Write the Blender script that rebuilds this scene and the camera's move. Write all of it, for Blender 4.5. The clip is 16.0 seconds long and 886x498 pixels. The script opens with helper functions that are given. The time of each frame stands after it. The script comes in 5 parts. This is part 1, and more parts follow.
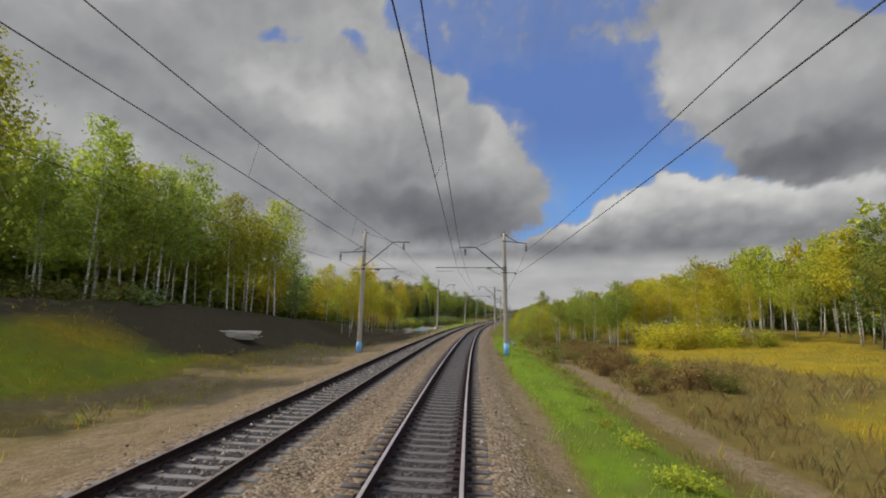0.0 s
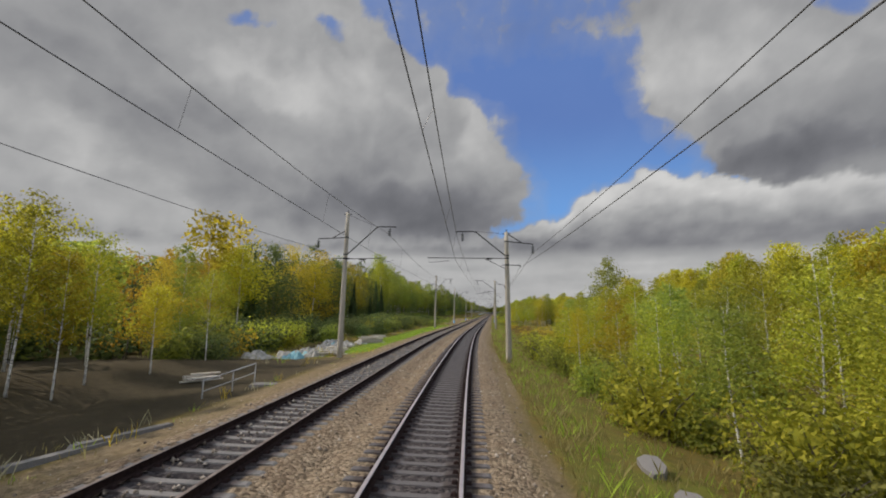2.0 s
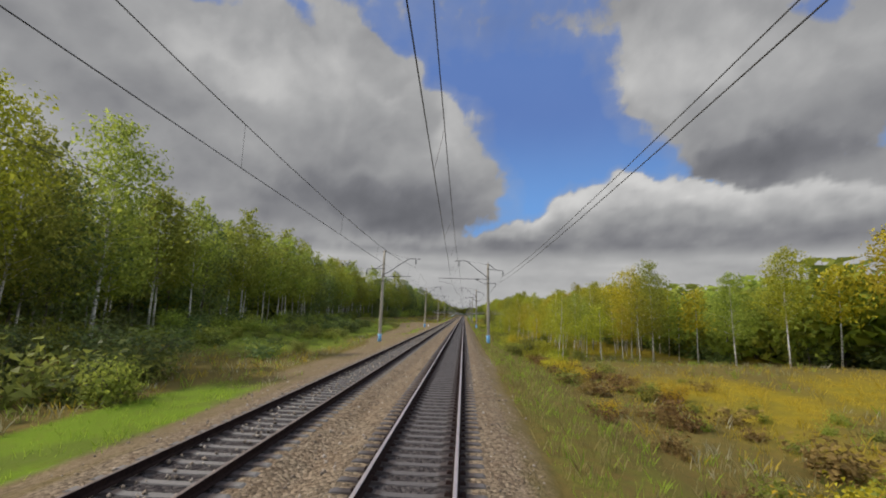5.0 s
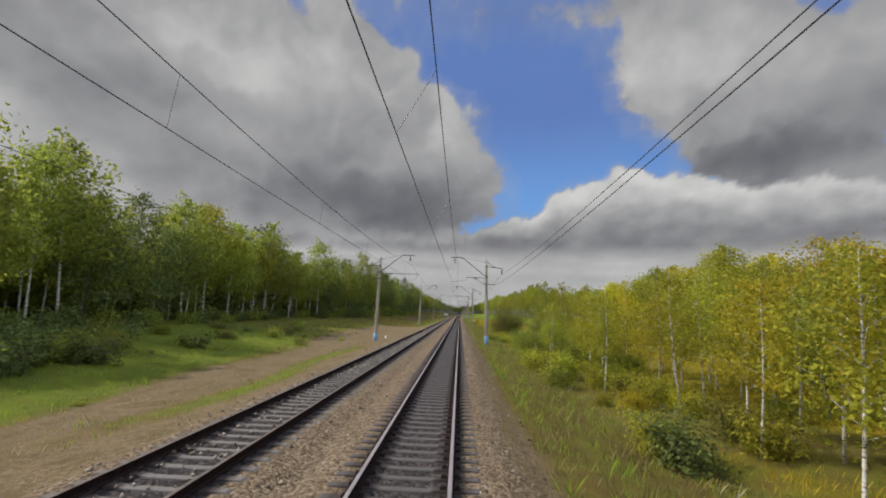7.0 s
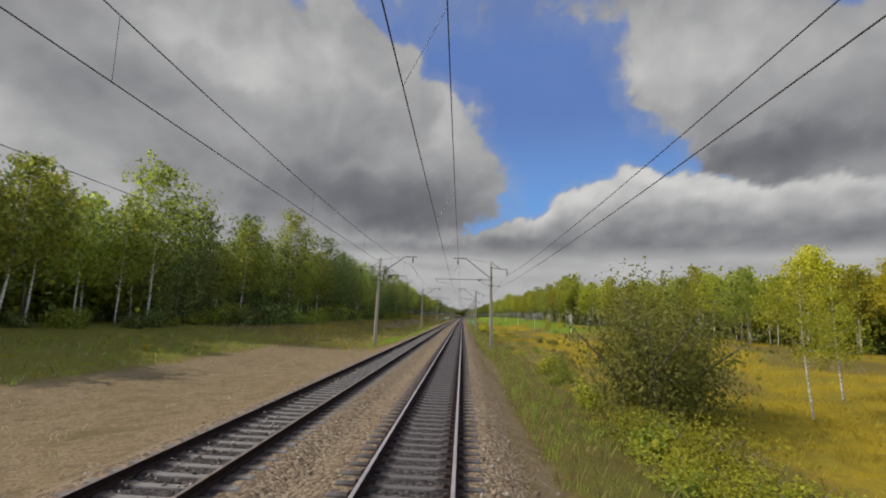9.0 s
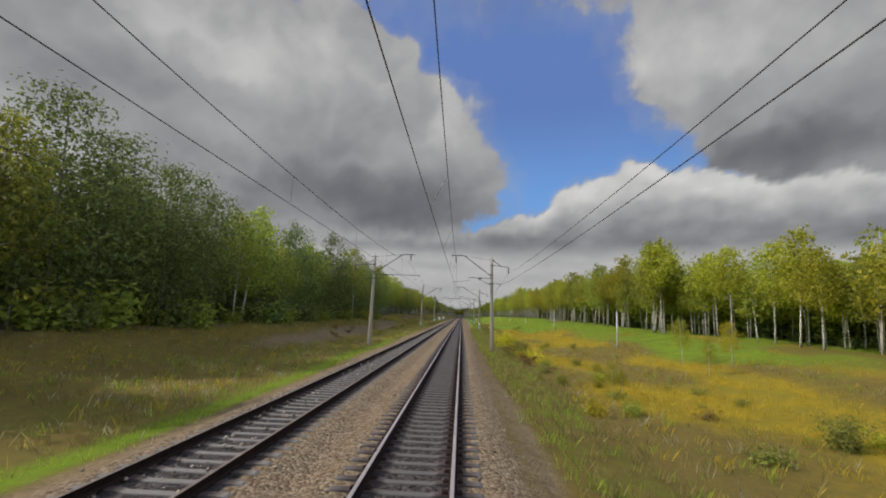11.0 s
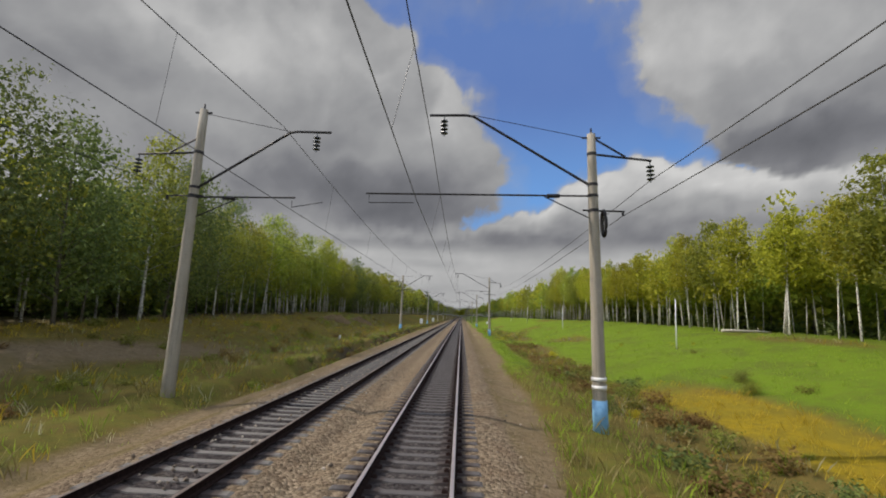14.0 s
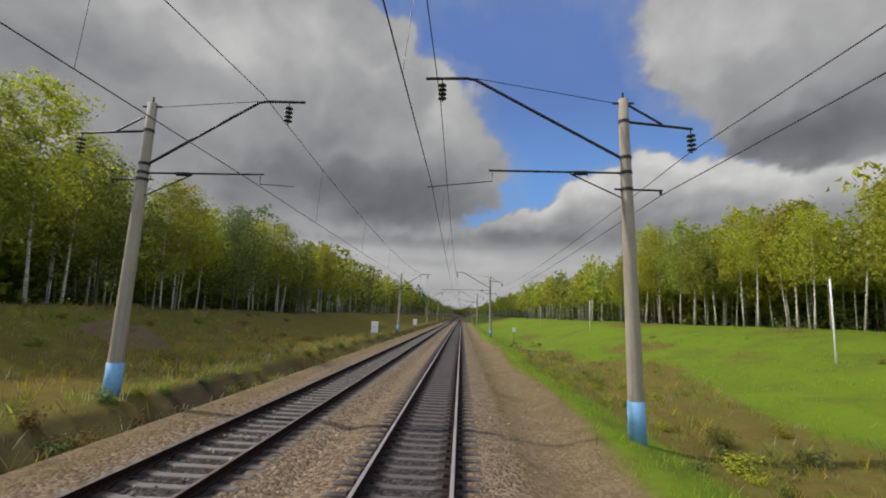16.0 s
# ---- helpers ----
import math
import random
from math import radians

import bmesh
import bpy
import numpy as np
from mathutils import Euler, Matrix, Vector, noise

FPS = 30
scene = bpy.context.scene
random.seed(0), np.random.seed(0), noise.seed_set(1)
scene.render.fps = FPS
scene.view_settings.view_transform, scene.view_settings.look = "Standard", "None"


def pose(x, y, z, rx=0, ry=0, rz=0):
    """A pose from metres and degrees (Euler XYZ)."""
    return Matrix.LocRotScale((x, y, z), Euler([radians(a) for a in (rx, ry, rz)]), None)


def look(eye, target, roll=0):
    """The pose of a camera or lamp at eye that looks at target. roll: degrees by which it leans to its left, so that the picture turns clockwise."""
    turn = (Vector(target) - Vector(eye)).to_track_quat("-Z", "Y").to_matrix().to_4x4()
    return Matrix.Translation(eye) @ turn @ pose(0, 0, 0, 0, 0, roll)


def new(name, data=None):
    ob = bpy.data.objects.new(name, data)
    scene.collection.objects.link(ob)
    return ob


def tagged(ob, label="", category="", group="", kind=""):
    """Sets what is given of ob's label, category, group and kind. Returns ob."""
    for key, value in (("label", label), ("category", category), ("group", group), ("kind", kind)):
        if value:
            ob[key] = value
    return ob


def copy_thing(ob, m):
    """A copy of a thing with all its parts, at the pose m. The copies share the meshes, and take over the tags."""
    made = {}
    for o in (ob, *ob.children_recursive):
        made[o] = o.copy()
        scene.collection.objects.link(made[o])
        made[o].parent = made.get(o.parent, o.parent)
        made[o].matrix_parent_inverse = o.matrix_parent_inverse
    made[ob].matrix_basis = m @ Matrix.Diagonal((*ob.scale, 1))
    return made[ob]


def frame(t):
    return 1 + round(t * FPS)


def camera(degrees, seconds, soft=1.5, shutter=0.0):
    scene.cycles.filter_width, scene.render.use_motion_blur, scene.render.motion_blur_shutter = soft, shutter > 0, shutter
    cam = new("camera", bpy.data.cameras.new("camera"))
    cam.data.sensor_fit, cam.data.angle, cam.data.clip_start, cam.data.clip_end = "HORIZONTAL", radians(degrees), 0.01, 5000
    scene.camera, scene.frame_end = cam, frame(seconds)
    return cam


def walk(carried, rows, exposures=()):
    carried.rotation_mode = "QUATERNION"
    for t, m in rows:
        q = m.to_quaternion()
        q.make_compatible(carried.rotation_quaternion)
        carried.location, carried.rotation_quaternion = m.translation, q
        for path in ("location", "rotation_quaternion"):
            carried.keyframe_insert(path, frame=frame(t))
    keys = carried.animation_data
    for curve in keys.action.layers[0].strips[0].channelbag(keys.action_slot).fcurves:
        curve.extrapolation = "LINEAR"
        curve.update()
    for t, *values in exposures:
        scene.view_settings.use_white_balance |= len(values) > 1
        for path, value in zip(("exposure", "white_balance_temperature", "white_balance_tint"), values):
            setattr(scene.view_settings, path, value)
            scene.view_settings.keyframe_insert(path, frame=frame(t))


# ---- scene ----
import functools

# ================= the line of the railway =================
SPEED, EYE_H, EYE_OFF = 31.95, 2.85, 0.86     # train speed, eye over the rails, eye right of the track's middle
S1, RADIUS = 140.0, 1340.0                    # the curve ends at S1, then the line runs straight along +y
LEFT_TRACK = -4.18


def xc(s):
    return (S1 - s) ** 2 / (2 * RADIUS) if s < S1 else 0.0


def heading(s):
    return (S1 - s) / RADIUS if s < S1 else 0.0


def cant(s):
    return radians(0.9) * min(1, max(0, (170 - s) / 60))


def place(s, off, z=0.0):
    """A point at chainage s, off metres right of the main track's middle."""
    a = heading(s)
    return Vector((xc(s) + off * math.cos(a), s + off * math.sin(a), z))


def on_track(s, off, z=0.0):
    """The same, tilted with the track bed where the curve is banked."""
    return place(s, off, z - (off + 1.0) * math.tan(cant(s)) - 0.0)


# ================= camera =================
cam = camera(89.0, 16.0, soft=1.9)
CAMERA = [  # seconds, turn from the line to the left, tilt up, lean
    (0.0, 2.90, 8.22, 1.10),
    (0.5, 2.90, 8.36, 1.10),
    (1.0, 2.90, 7.94, 1.10),
    (1.5, 2.90, 7.94, 1.10),
    (2.0, 2.90, 7.94, 1.10),
    (2.5, 2.90, 8.08, 1.10),
    (3.0, 2.90, 8.01, 1.10),
    (3.5, 2.90, 8.14, 1.30),
    (4.0, 2.90, 8.20, 1.50),
    (5.0, 2.62, 8.11, 1.90),
    (6.0, 2.14, 8.03, 2.10),
    (6.5, 2.14, 7.99, 2.10),
    (7.0, 2.07, 7.99, 2.10),
    (7.5, 2.36, 8.05, 2.10),
    (8.0, 2.36, 8.12, 2.10),
    (8.5, 2.29, 8.12, 2.10),
    (9.0, 2.44, 8.33, 2.10),
    (10.0, 2.38, 8.30, 2.10),
    (11.0, 2.32, 8.28, 2.10),
    (11.5, 2.29, 8.27, 2.10),
    (12.0, 2.15, 8.20, 2.10),
    (12.5, 2.29, 8.27, 2.10),
    (13.0, 2.29, 8.34, 2.10),
    (13.5, 2.29, 8.27, 2.10),
    (14.0, 2.29, 8.34, 2.10),
    (14.5, 2.29, 8.34, 2.10),
    (15.0, 2.37, 8.40, 2.10),
    (15.5, 2.30, 8.41, 2.10),
    (16.0, 2.29, 8.34, 2.10),
]
walk(cam, [(t, Matrix.Translation(on_track(SPEED * t, EYE_OFF, EYE_H)) @ pose(0, 0, 0, 90 + pit, -roll, yaw + math.degrees(heading(SPEED * t))))
           for t, yaw, pit, roll in CAMERA])

# ================= world and sun =================
SUN_AZ, SUN_EL = radians(86), radians(41)      # measured from straight ahead to the left; height
sun_dir = Vector((-math.sin(SUN_AZ) * math.cos(SUN_EL), math.cos(SUN_AZ) * math.cos(SUN_EL), math.sin(SUN_EL)))
sun = new("sun", bpy.data.lights.new("sun", "SUN"))
sun.data.energy, sun.data.angle, sun.data.color = 4.3, radians(0.6), (1.0, 0.91, 0.82)
sun.matrix_world = look(sun_dir * 100, (0, 0, 0))
world = bpy.data.worlds.new("sky")
scene.world = world
world.use_nodes = True
wn, wl = world.node_tree.nodes, world.node_tree.links
sky = wn.new("ShaderNodeTexSky")
sky.sky_type, sky.sun_disc = "NISHITA", False
sky.sun_elevation, sky.sun_rotation = SUN_EL, -SUN_AZ
sky.dust_density = 2.0
wl.new(sky.outputs[0], wn["Background"].inputs[0])
wn["Background"].inputs[1].default_value = 0.15
# broken white clouds all round, over half of the sky
white = wn.new("ShaderNodeBackground")
white.inputs[0].default_value, white.inputs[1].default_value = (0.74, 0.80, 0.93, 1), 1.85
puffs = wn.new("ShaderNodeTexNoise")
puffs.inputs["Scale"].default_value, puffs.inputs["Detail"].default_value = 3.0, 6.0
wl.new(wn.new("ShaderNodeTexCoord").outputs["Generated"], puffs.inputs["Vector"])
share = wn.new("ShaderNodeValToRGB")
share.color_ramp.elements[0].position, share.color_ramp.elements[1].position = 0.40, 0.58
wl.new(puffs.outputs["Fac"], share.inputs[0])
both = wn.new("ShaderNodeMixShader")
wl.new(share.outputs[0], both.inputs[0])
wl.new(wn["Background"].outputs[0], both.inputs[1])
wl.new(white.outputs[0], both.inputs[2])
wl.new(both.outputs[0], wn["World Output"].inputs[0])


# ================= materials =================
class Mat:
    """A small helper to write node materials."""

    def __init__(self, name, rough=0.8, spec=0.3):
        self.m = bpy.data.materials.new(name)
        self.m.use_nodes = True
        self.n, self.l = self.m.node_tree.nodes, self.m.node_tree.links
        self.b = self.n["Principled BSDF"]
        self.b.inputs["Roughness"].default_value = rough
        self.b.inputs["Specular IOR Level"].default_value = spec

    def node(self, kind, **inputs):
        nd = self.n.new(kind)
        for k, v in inputs.items():
            self.put(nd.inputs[k.replace("_", " ")], v)
        return nd

    def put(self, socket, v):
        if isinstance(v, bpy.types.NodeSocket):
            self.l.new(v, socket)
        else:
            socket.default_value = (*v, 1) if isinstance(v, tuple) and len(v) == 3 and socket.type == "RGBA" else v

    def coords(self, which="Object"):
        return self.n.new("ShaderNodeTexCoord").outputs[which]

    def noise(self, scale, detail=4, rough=0.6, vec=None, distortion=0.0):
        nd = self.node("ShaderNodeTexNoise", Scale=scale, Detail=detail, Roughness=rough, Distortion=distortion)
        if vec is not None:
            self.l.new(vec, nd.inputs["Vector"])
        return nd.outputs["Fac"]

    def voronoi(self, scale, vec=None, out="Distance"):
        nd = self.node("ShaderNodeTexVoronoi", Scale=scale)
        if vec is not None:
            self.l.new(vec, nd.inputs["Vector"])
        return nd.outputs[out]

    def ramp(self, fac, stops):
        nd = self.n.new("ShaderNodeValToRGB")
        self.l.new(fac, nd.inputs[0])
        e = nd.color_ramp.elements
        while len(e) < len(stops):
            e.new(0.5)
        for el, (p, c) in zip(e, stops):
            el.position, el.color = p, (*c, 1)
        return nd.outputs[0]

    def mix(self, fac, a, b, how="MIX"):
        nd = self.n.new("ShaderNodeMix")
        nd.data_type, nd.blend_type = "RGBA", how
        self.put(nd.inputs[0], fac)
        self.put(nd.inputs[6], a)
        self.put(nd.inputs[7], b)
        return nd.outputs[2]

    def maths(self, op, a, b=0.0, clamp=False):
        nd = self.n.new("ShaderNodeMath")
        nd.operation, nd.use_clamp = op, clamp
        self.put(nd.inputs[0], a)
        self.put(nd.inputs[1], b)
        return nd.outputs[0]

    def bump(self, height, strength=0.4, distance=0.02):
        nd = self.node("ShaderNodeBump", Strength=strength, Distance=distance, Height=height)
        self.l.new(nd.outputs[0], self.b.inputs["Normal"])

    def colour(self, c):
        self.put(self.b.inputs["Base Color"], c)
        return self


def leaf_material(name, dark, light, tip, clear=0.5):
    """Foliage: every tree and every clump has its own shade, and light passes through."""
    k = Mat(name, 0.6, 0.12)
    rnd = k.n.new("ShaderNodeObjectInfo").outputs["Random"]
    tint = k.node("ShaderNodeAttribute")
    tint.attribute_name = "tint"
    own = k.maths("FRACT", k.maths("ADD", rnd, tint.outputs["Fac"]))
    isl = k.n.new("ShaderNodeNewGeometry").outputs["Random Per Island"]
    c = k.ramp(isl, [(0.0, dark), (0.55, light), (1.0, tip)])
    hsv = k.node("ShaderNodeHueSaturation", Color=c)
    k.put(hsv.inputs["Hue"], k.maths("ADD", k.maths("MULTIPLY", own, 0.034), 0.488))
    k.put(hsv.inputs["Value"], k.maths("ADD", k.maths("MULTIPLY", own, 0.5), 0.78))
    k.colour(hsv.outputs[0])
    tr = k.node("ShaderNodeBsdfTranslucent", Color=hsv.outputs[0])
    mx = k.node("ShaderNodeMixShader", Fac=clear)
    k.l.new(k.b.outputs[0], mx.inputs[1])
    k.l.new(tr.outputs[0], mx.inputs[2])
    k.l.new(mx.outputs[0], k.n["Material Output"].inputs[0])
    return k.m


LEAF = {
    "green": leaf_material("leaf_green", (0.17, 0.205, 0.04), (0.27, 0.30, 0.05), (0.39, 0.41, 0.068), 0.64),
    "dark": leaf_material("leaf_dark", (0.075, 0.10, 0.034), (0.125, 0.155, 0.044), (0.20, 0.23, 0.058), 0.38),
    "lime": leaf_material("leaf_lime", (0.20, 0.205, 0.024), (0.325, 0.32, 0.030), (0.45, 0.42, 0.045)),
    "yellow": leaf_material("leaf_yellow", (0.30, 0.255, 0.023), (0.45, 0.38, 0.028), (0.58, 0.50, 0.046)),
    "orange": leaf_material("leaf_orange", (0.31, 0.20, 0.02), (0.45, 0.30, 0.028), (0.55, 0.39, 0.04)),
    "olive": leaf_material("leaf_olive", (0.12, 0.13, 0.03), (0.19, 0.195, 0.04), (0.28, 0.275, 0.06)),
    "rust": leaf_material("leaf_rust", (0.12, 0.075, 0.03), (0.20, 0.125, 0.045), (0.30, 0.20, 0.07)),
    "needle": leaf_material("needle", (0.05, 0.08, 0.034), (0.08, 0.12, 0.045), (0.12, 0.165, 0.06), 0.3),
    "grass": leaf_material("grass_green", (0.19, 0.28, 0.03), (0.26, 0.37, 0.04), (0.36, 0.46, 0.06)),
    "straw": leaf_material("grass_straw", (0.36, 0.28, 0.025), (0.49, 0.385, 0.035), (0.62, 0.50, 0.075)),
    "weed": leaf_material("grass_weed", (0.17, 0.14, 0.05), (0.25, 0.21, 0.075), (0.36, 0.31, 0.13)),
    "pale": leaf_material("grass_pale", (0.30, 0.28, 0.15), (0.43, 0.41, 0.24), (0.58, 0.55, 0.36)),
}


def birch_bark():
    k = Mat("birch_bark", 0.7)
    v = k.coords()
    mp = k.node("ShaderNodeMapping", Vector=v, Scale=(3, 3, 9))
    n = k.noise(1.3, 5, 0.7, mp.outputs[0])
    k.colour(k.ramp(n, [(0.40, (0.05, 0.045, 0.04)), (0.47, (0.45, 0.42, 0.37)), (0.7, (0.72, 0.69, 0.62))]))
    k.bump(n, 0.3, 0.02)
    return k.m


def bark():
    k = Mat("bark", 0.85)
    mp = k.node("ShaderNodeMapping", Vector=k.coords(), Scale=(8, 8, 1.6))
    n = k.noise(2.0, 5, 0.7, mp.outputs[0])
    k.colour(k.ramp(n, [(0.3, (0.05, 0.042, 0.03)), (0.7, (0.19, 0.165, 0.125))]))
    k.bump(n, 0.5, 0.03)
    return k.m


def concrete(name, a, b, stain):
    k = Mat(name, 0.85)
    v = k.coords()
    n1, n2 = k.noise(2.0, 6, 0.65, v), k.noise(45, 3, 0.6, v)
    mp = k.node("ShaderNodeMapping", Vector=v, Scale=(9, 9, 0.5))
    st = k.noise(1.2, 4, 0.6, mp.outputs[0])
    c = k.mix(n1, a, b)
    c = k.mix(k.maths("MULTIPLY", k.ramp(st, [(0.5, (0, 0, 0)), (0.75, (1, 1, 1))]), 0.6), c, stain)
    c = k.mix(0.25, c, k.ramp(n2, [(0.3, (0.3, 0.3, 0.3)), (0.7, (0.9, 0.9, 0.9))]), "OVERLAY")
    k.colour(c)
    k.bump(n2, 0.25, 0.01)
    return k.m


def plain(name, a, b, rough=0.6, metal=0.0, scale=6.0):
    k = Mat(name, rough)
    n = k.noise(scale, 6, 0.65, k.coords())
    k.colour(k.ramp(n, [(0.3, a), (0.7, b)]))
    k.b.inputs["Metallic"].default_value = metal
    k.bump(n, 0.15, 0.01)
    return k.m


BIRCH, BARK = birch_bark(), bark()
POLE = concrete("mast_concrete", (0.22, 0.195, 0.15), (0.34, 0.305, 0.24), (0.12, 0.10, 0.075))


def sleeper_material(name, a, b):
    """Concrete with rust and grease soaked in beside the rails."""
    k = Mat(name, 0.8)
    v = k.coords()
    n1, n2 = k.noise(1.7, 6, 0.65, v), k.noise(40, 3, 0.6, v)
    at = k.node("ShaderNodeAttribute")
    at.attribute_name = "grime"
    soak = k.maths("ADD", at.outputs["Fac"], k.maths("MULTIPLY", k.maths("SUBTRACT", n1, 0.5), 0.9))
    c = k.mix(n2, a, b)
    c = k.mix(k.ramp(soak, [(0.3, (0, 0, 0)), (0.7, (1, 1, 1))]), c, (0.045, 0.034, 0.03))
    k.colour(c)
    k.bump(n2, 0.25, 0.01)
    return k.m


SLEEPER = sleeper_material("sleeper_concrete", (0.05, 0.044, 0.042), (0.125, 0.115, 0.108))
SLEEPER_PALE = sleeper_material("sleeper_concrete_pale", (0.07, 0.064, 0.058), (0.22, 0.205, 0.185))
BLUE = plain("blue_paint", (0.12, 0.30, 0.52), (0.22, 0.42, 0.62), 0.6, 0, 9)
STEEL = plain("dark_steel", (0.018, 0.018, 0.02), (0.05, 0.045, 0.042), 0.6, 0.4)
RUST = plain("rail_rust", (0.012, 0.008, 0.008), (0.036, 0.022, 0.018), 0.95, 0.0, 14)
RUST.node_tree.nodes["Principled BSDF"].inputs["Specular IOR Level"].default_value = 0.05
SHINE = plain("rail_head", (0.50, 0.44, 0.42), (0.66, 0.58, 0.55), 0.42, 0.8, 3)
DULL = plain("rail_head_dull", (0.10, 0.075, 0.06), (0.24, 0.19, 0.16), 0.6, 0.3, 3)
WIRE = plain("wire_dark", (0.03, 0.03, 0.03), (0.06, 0.055, 0.05), 0.5, 0.3)
GLASSY = plain("insulator_glaze", (0.03, 0.035, 0.035), (0.07, 0.075, 0.07), 0.25)
WHITE = plain("white_paint", (0.62, 0.61, 0.58), (0.8, 0.79, 0.76), 0.5)


# ---- the backdrop of clouds ----
def sky_material():
    k = Mat("cloudy_sky")
    at = k.node("ShaderNodeAttribute")
    at.attribute_name = "cloud"
    sep = k.node("ShaderNodeSeparateColor", Color=at.outputs["Color"])
    cover, shade, low = sep.outputs[0], sep.outputs[1], sep.outputs[2]
    v = k.coords("UV")
    n1 = k.noise(22, 8, 0.6, v, 0.2)
    n2 = k.noise(11, 7, 0.58, v, 0.3)
    c = k.maths("ADD", cover, k.maths("MULTIPLY", k.maths("SUBTRACT", n1, 0.5), 0.30))
    fac = k.ramp(c, [(0.22, (0.05, 0.05, 0.05)), (0.44, (0.26, 0.26, 0.26)), (0.56, (1, 1, 1))])
    blue = k.mix(low, (0.112, 0.212, 0.52), (0.16, 0.38, 0.80))
    sh = k.maths("ADD", shade, k.maths("MULTIPLY", k.maths("SUBTRACT", n2, 0.5), 0.22))
    cloud = k.ramp(sh, [(0.0, (0.120, 0.123, 0.138)), (0.3, (0.205, 0.208, 0.225)), (0.6, (0.372, 0.374, 0.380)), (1.0, (0.68, 0.675, 0.665))])
    col = k.mix(fac, blue, cloud)
    em = k.node("ShaderNodeEmission", Color=col, Strength=0.95)
    k.l.new(em.outputs[0], k.n["Material Output"].inputs[0])
    return k.m


# ================= building helpers =================
class Geo:
    """Collects vertices and faces of one mesh."""

    def __init__(self):
        self.v, self.f, self.mi = [], [], []

    def add(self, verts, faces, mat=0):
        o = len(self.v)
        self.v += [tuple(p) for p in verts]
        self.f += [tuple(i + o for i in f) for f in faces]
        self.mi += [mat] * len(faces)

    def tube(self, pts, radii, sides=8, mat=0, cap=True):
        pts = [Vector(p) for p in pts]
        if not isinstance(radii, (list, tuple)):
            radii = [radii] * len(pts)
        verts, faces = [], []
        for i, p in enumerate(pts):
            d = (pts[min(i + 1, len(pts) - 1)] - pts[max(i - 1, 0)]).normalized()
            ref = Vector((0, 0, 1)) if abs(d.z) < 0.9 else Vector((1, 0, 0))
            a = d.cross(ref).normalized()
            b = d.cross(a)
            for j in range(sides):
                w = 2 * math.pi * j / sides
                verts.append(p + radii[i] * (a * math.cos(w) + b * math.sin(w)))
        for i in range(len(pts) - 1):
            for j in range(sides):
                k = (j + 1) % sides
                faces.append((i * sides + j, i * sides + k, (i + 1) * sides + k, (i + 1) * sides + j))
        if cap:
            faces.append(tuple(range(sides - 1, -1, -1)))
            faces.append(tuple(range((len(pts) - 1) * sides, len(pts) * sides)))
        self.add(verts, faces, mat)

    def box(self, c, size, mat=0, rot=0.0, taper=1.0):
        x, y, z = size[0] / 2, size[1] / 2, size[2] / 2
        ca, sa = math.cos(rot), math.sin(rot)
        vs = []
        for k, (i, j) in [(k, ij) for k in (-1, 1) for ij in ((-1, -1), (1, -1), (1, 1), (-1, 1))]:
            t = taper if k > 0 else 1
            px, py = i * x * t, j * y * t
            vs.append((c[0] + px * ca - py * sa, c[1] + px * sa + py * ca, c[2] + k * z))
        self.add(vs, [(3, 2, 1, 0), (4, 5, 6, 7), (0, 1, 5, 4), (1, 2, 6, 5), (2, 3, 7, 6), (3, 0, 4, 7)], mat)

    def lathe(self, c, prof, sides=10, mat=0):
        verts, faces = [], []
        for r, z in prof:
            for j in range(sides):
                w = 2 * math.pi * j / sides
                verts.append((c[0] + r * math.cos(w), c[1] + r * math.sin(w), c[2] + z))
        for i in range(len(prof) - 1):
            for j in range(sides):
                k = (j + 1) % sides
                faces.append((i * sides + j, i * sides + k, (i + 1) * sides + k, (i + 1) * sides + j))
        faces.append(tuple(range(sides - 1, -1, -1)))
        faces.append(tuple(range((len(prof) - 1) * sides, len(prof) * sides)))
        self.add(verts, faces, mat)

    def mesh(self, name, *mats, smooth=False):
        me = bpy.data.meshes.new(name)
        me.from_pydata(self.v, [], self.f)
        for m in mats:
            me.materials.append(m)
        if len(mats) > 1:
            me.polygons.foreach_set("material_index", self.mi)
        if smooth:
            me.polygons.foreach_set("use_smooth", [True] * len(me.polygons))
        me.update()
        return me


def part(name, geo, mats, parent, label="", smooth=False):
    mats = mats if isinstance(mats, (list, tuple)) else [mats]
    me = geo if isinstance(geo, bpy.types.Mesh) else geo.mesh(name, *mats, smooth=smooth)
    ob = new(name, me)
    ob.parent = parent
    return tagged(ob, label)


DENSE = {}


def lerp_table(s, table):
    """Straight lines between the rows of a table along the line, kept metre by metre."""
    row = DENSE.get(id(table))
    if row is None:
        row = DENSE[id(table)] = np.interp(np.arange(-60, 1602), [r[0] for r in table], [r[1] for r in table]).tolist()
    x = min(1600.0, max(0.0, s + 60))
    i = int(x)
    return row[i] + (row[i + 1] - row[i]) * (x - i)


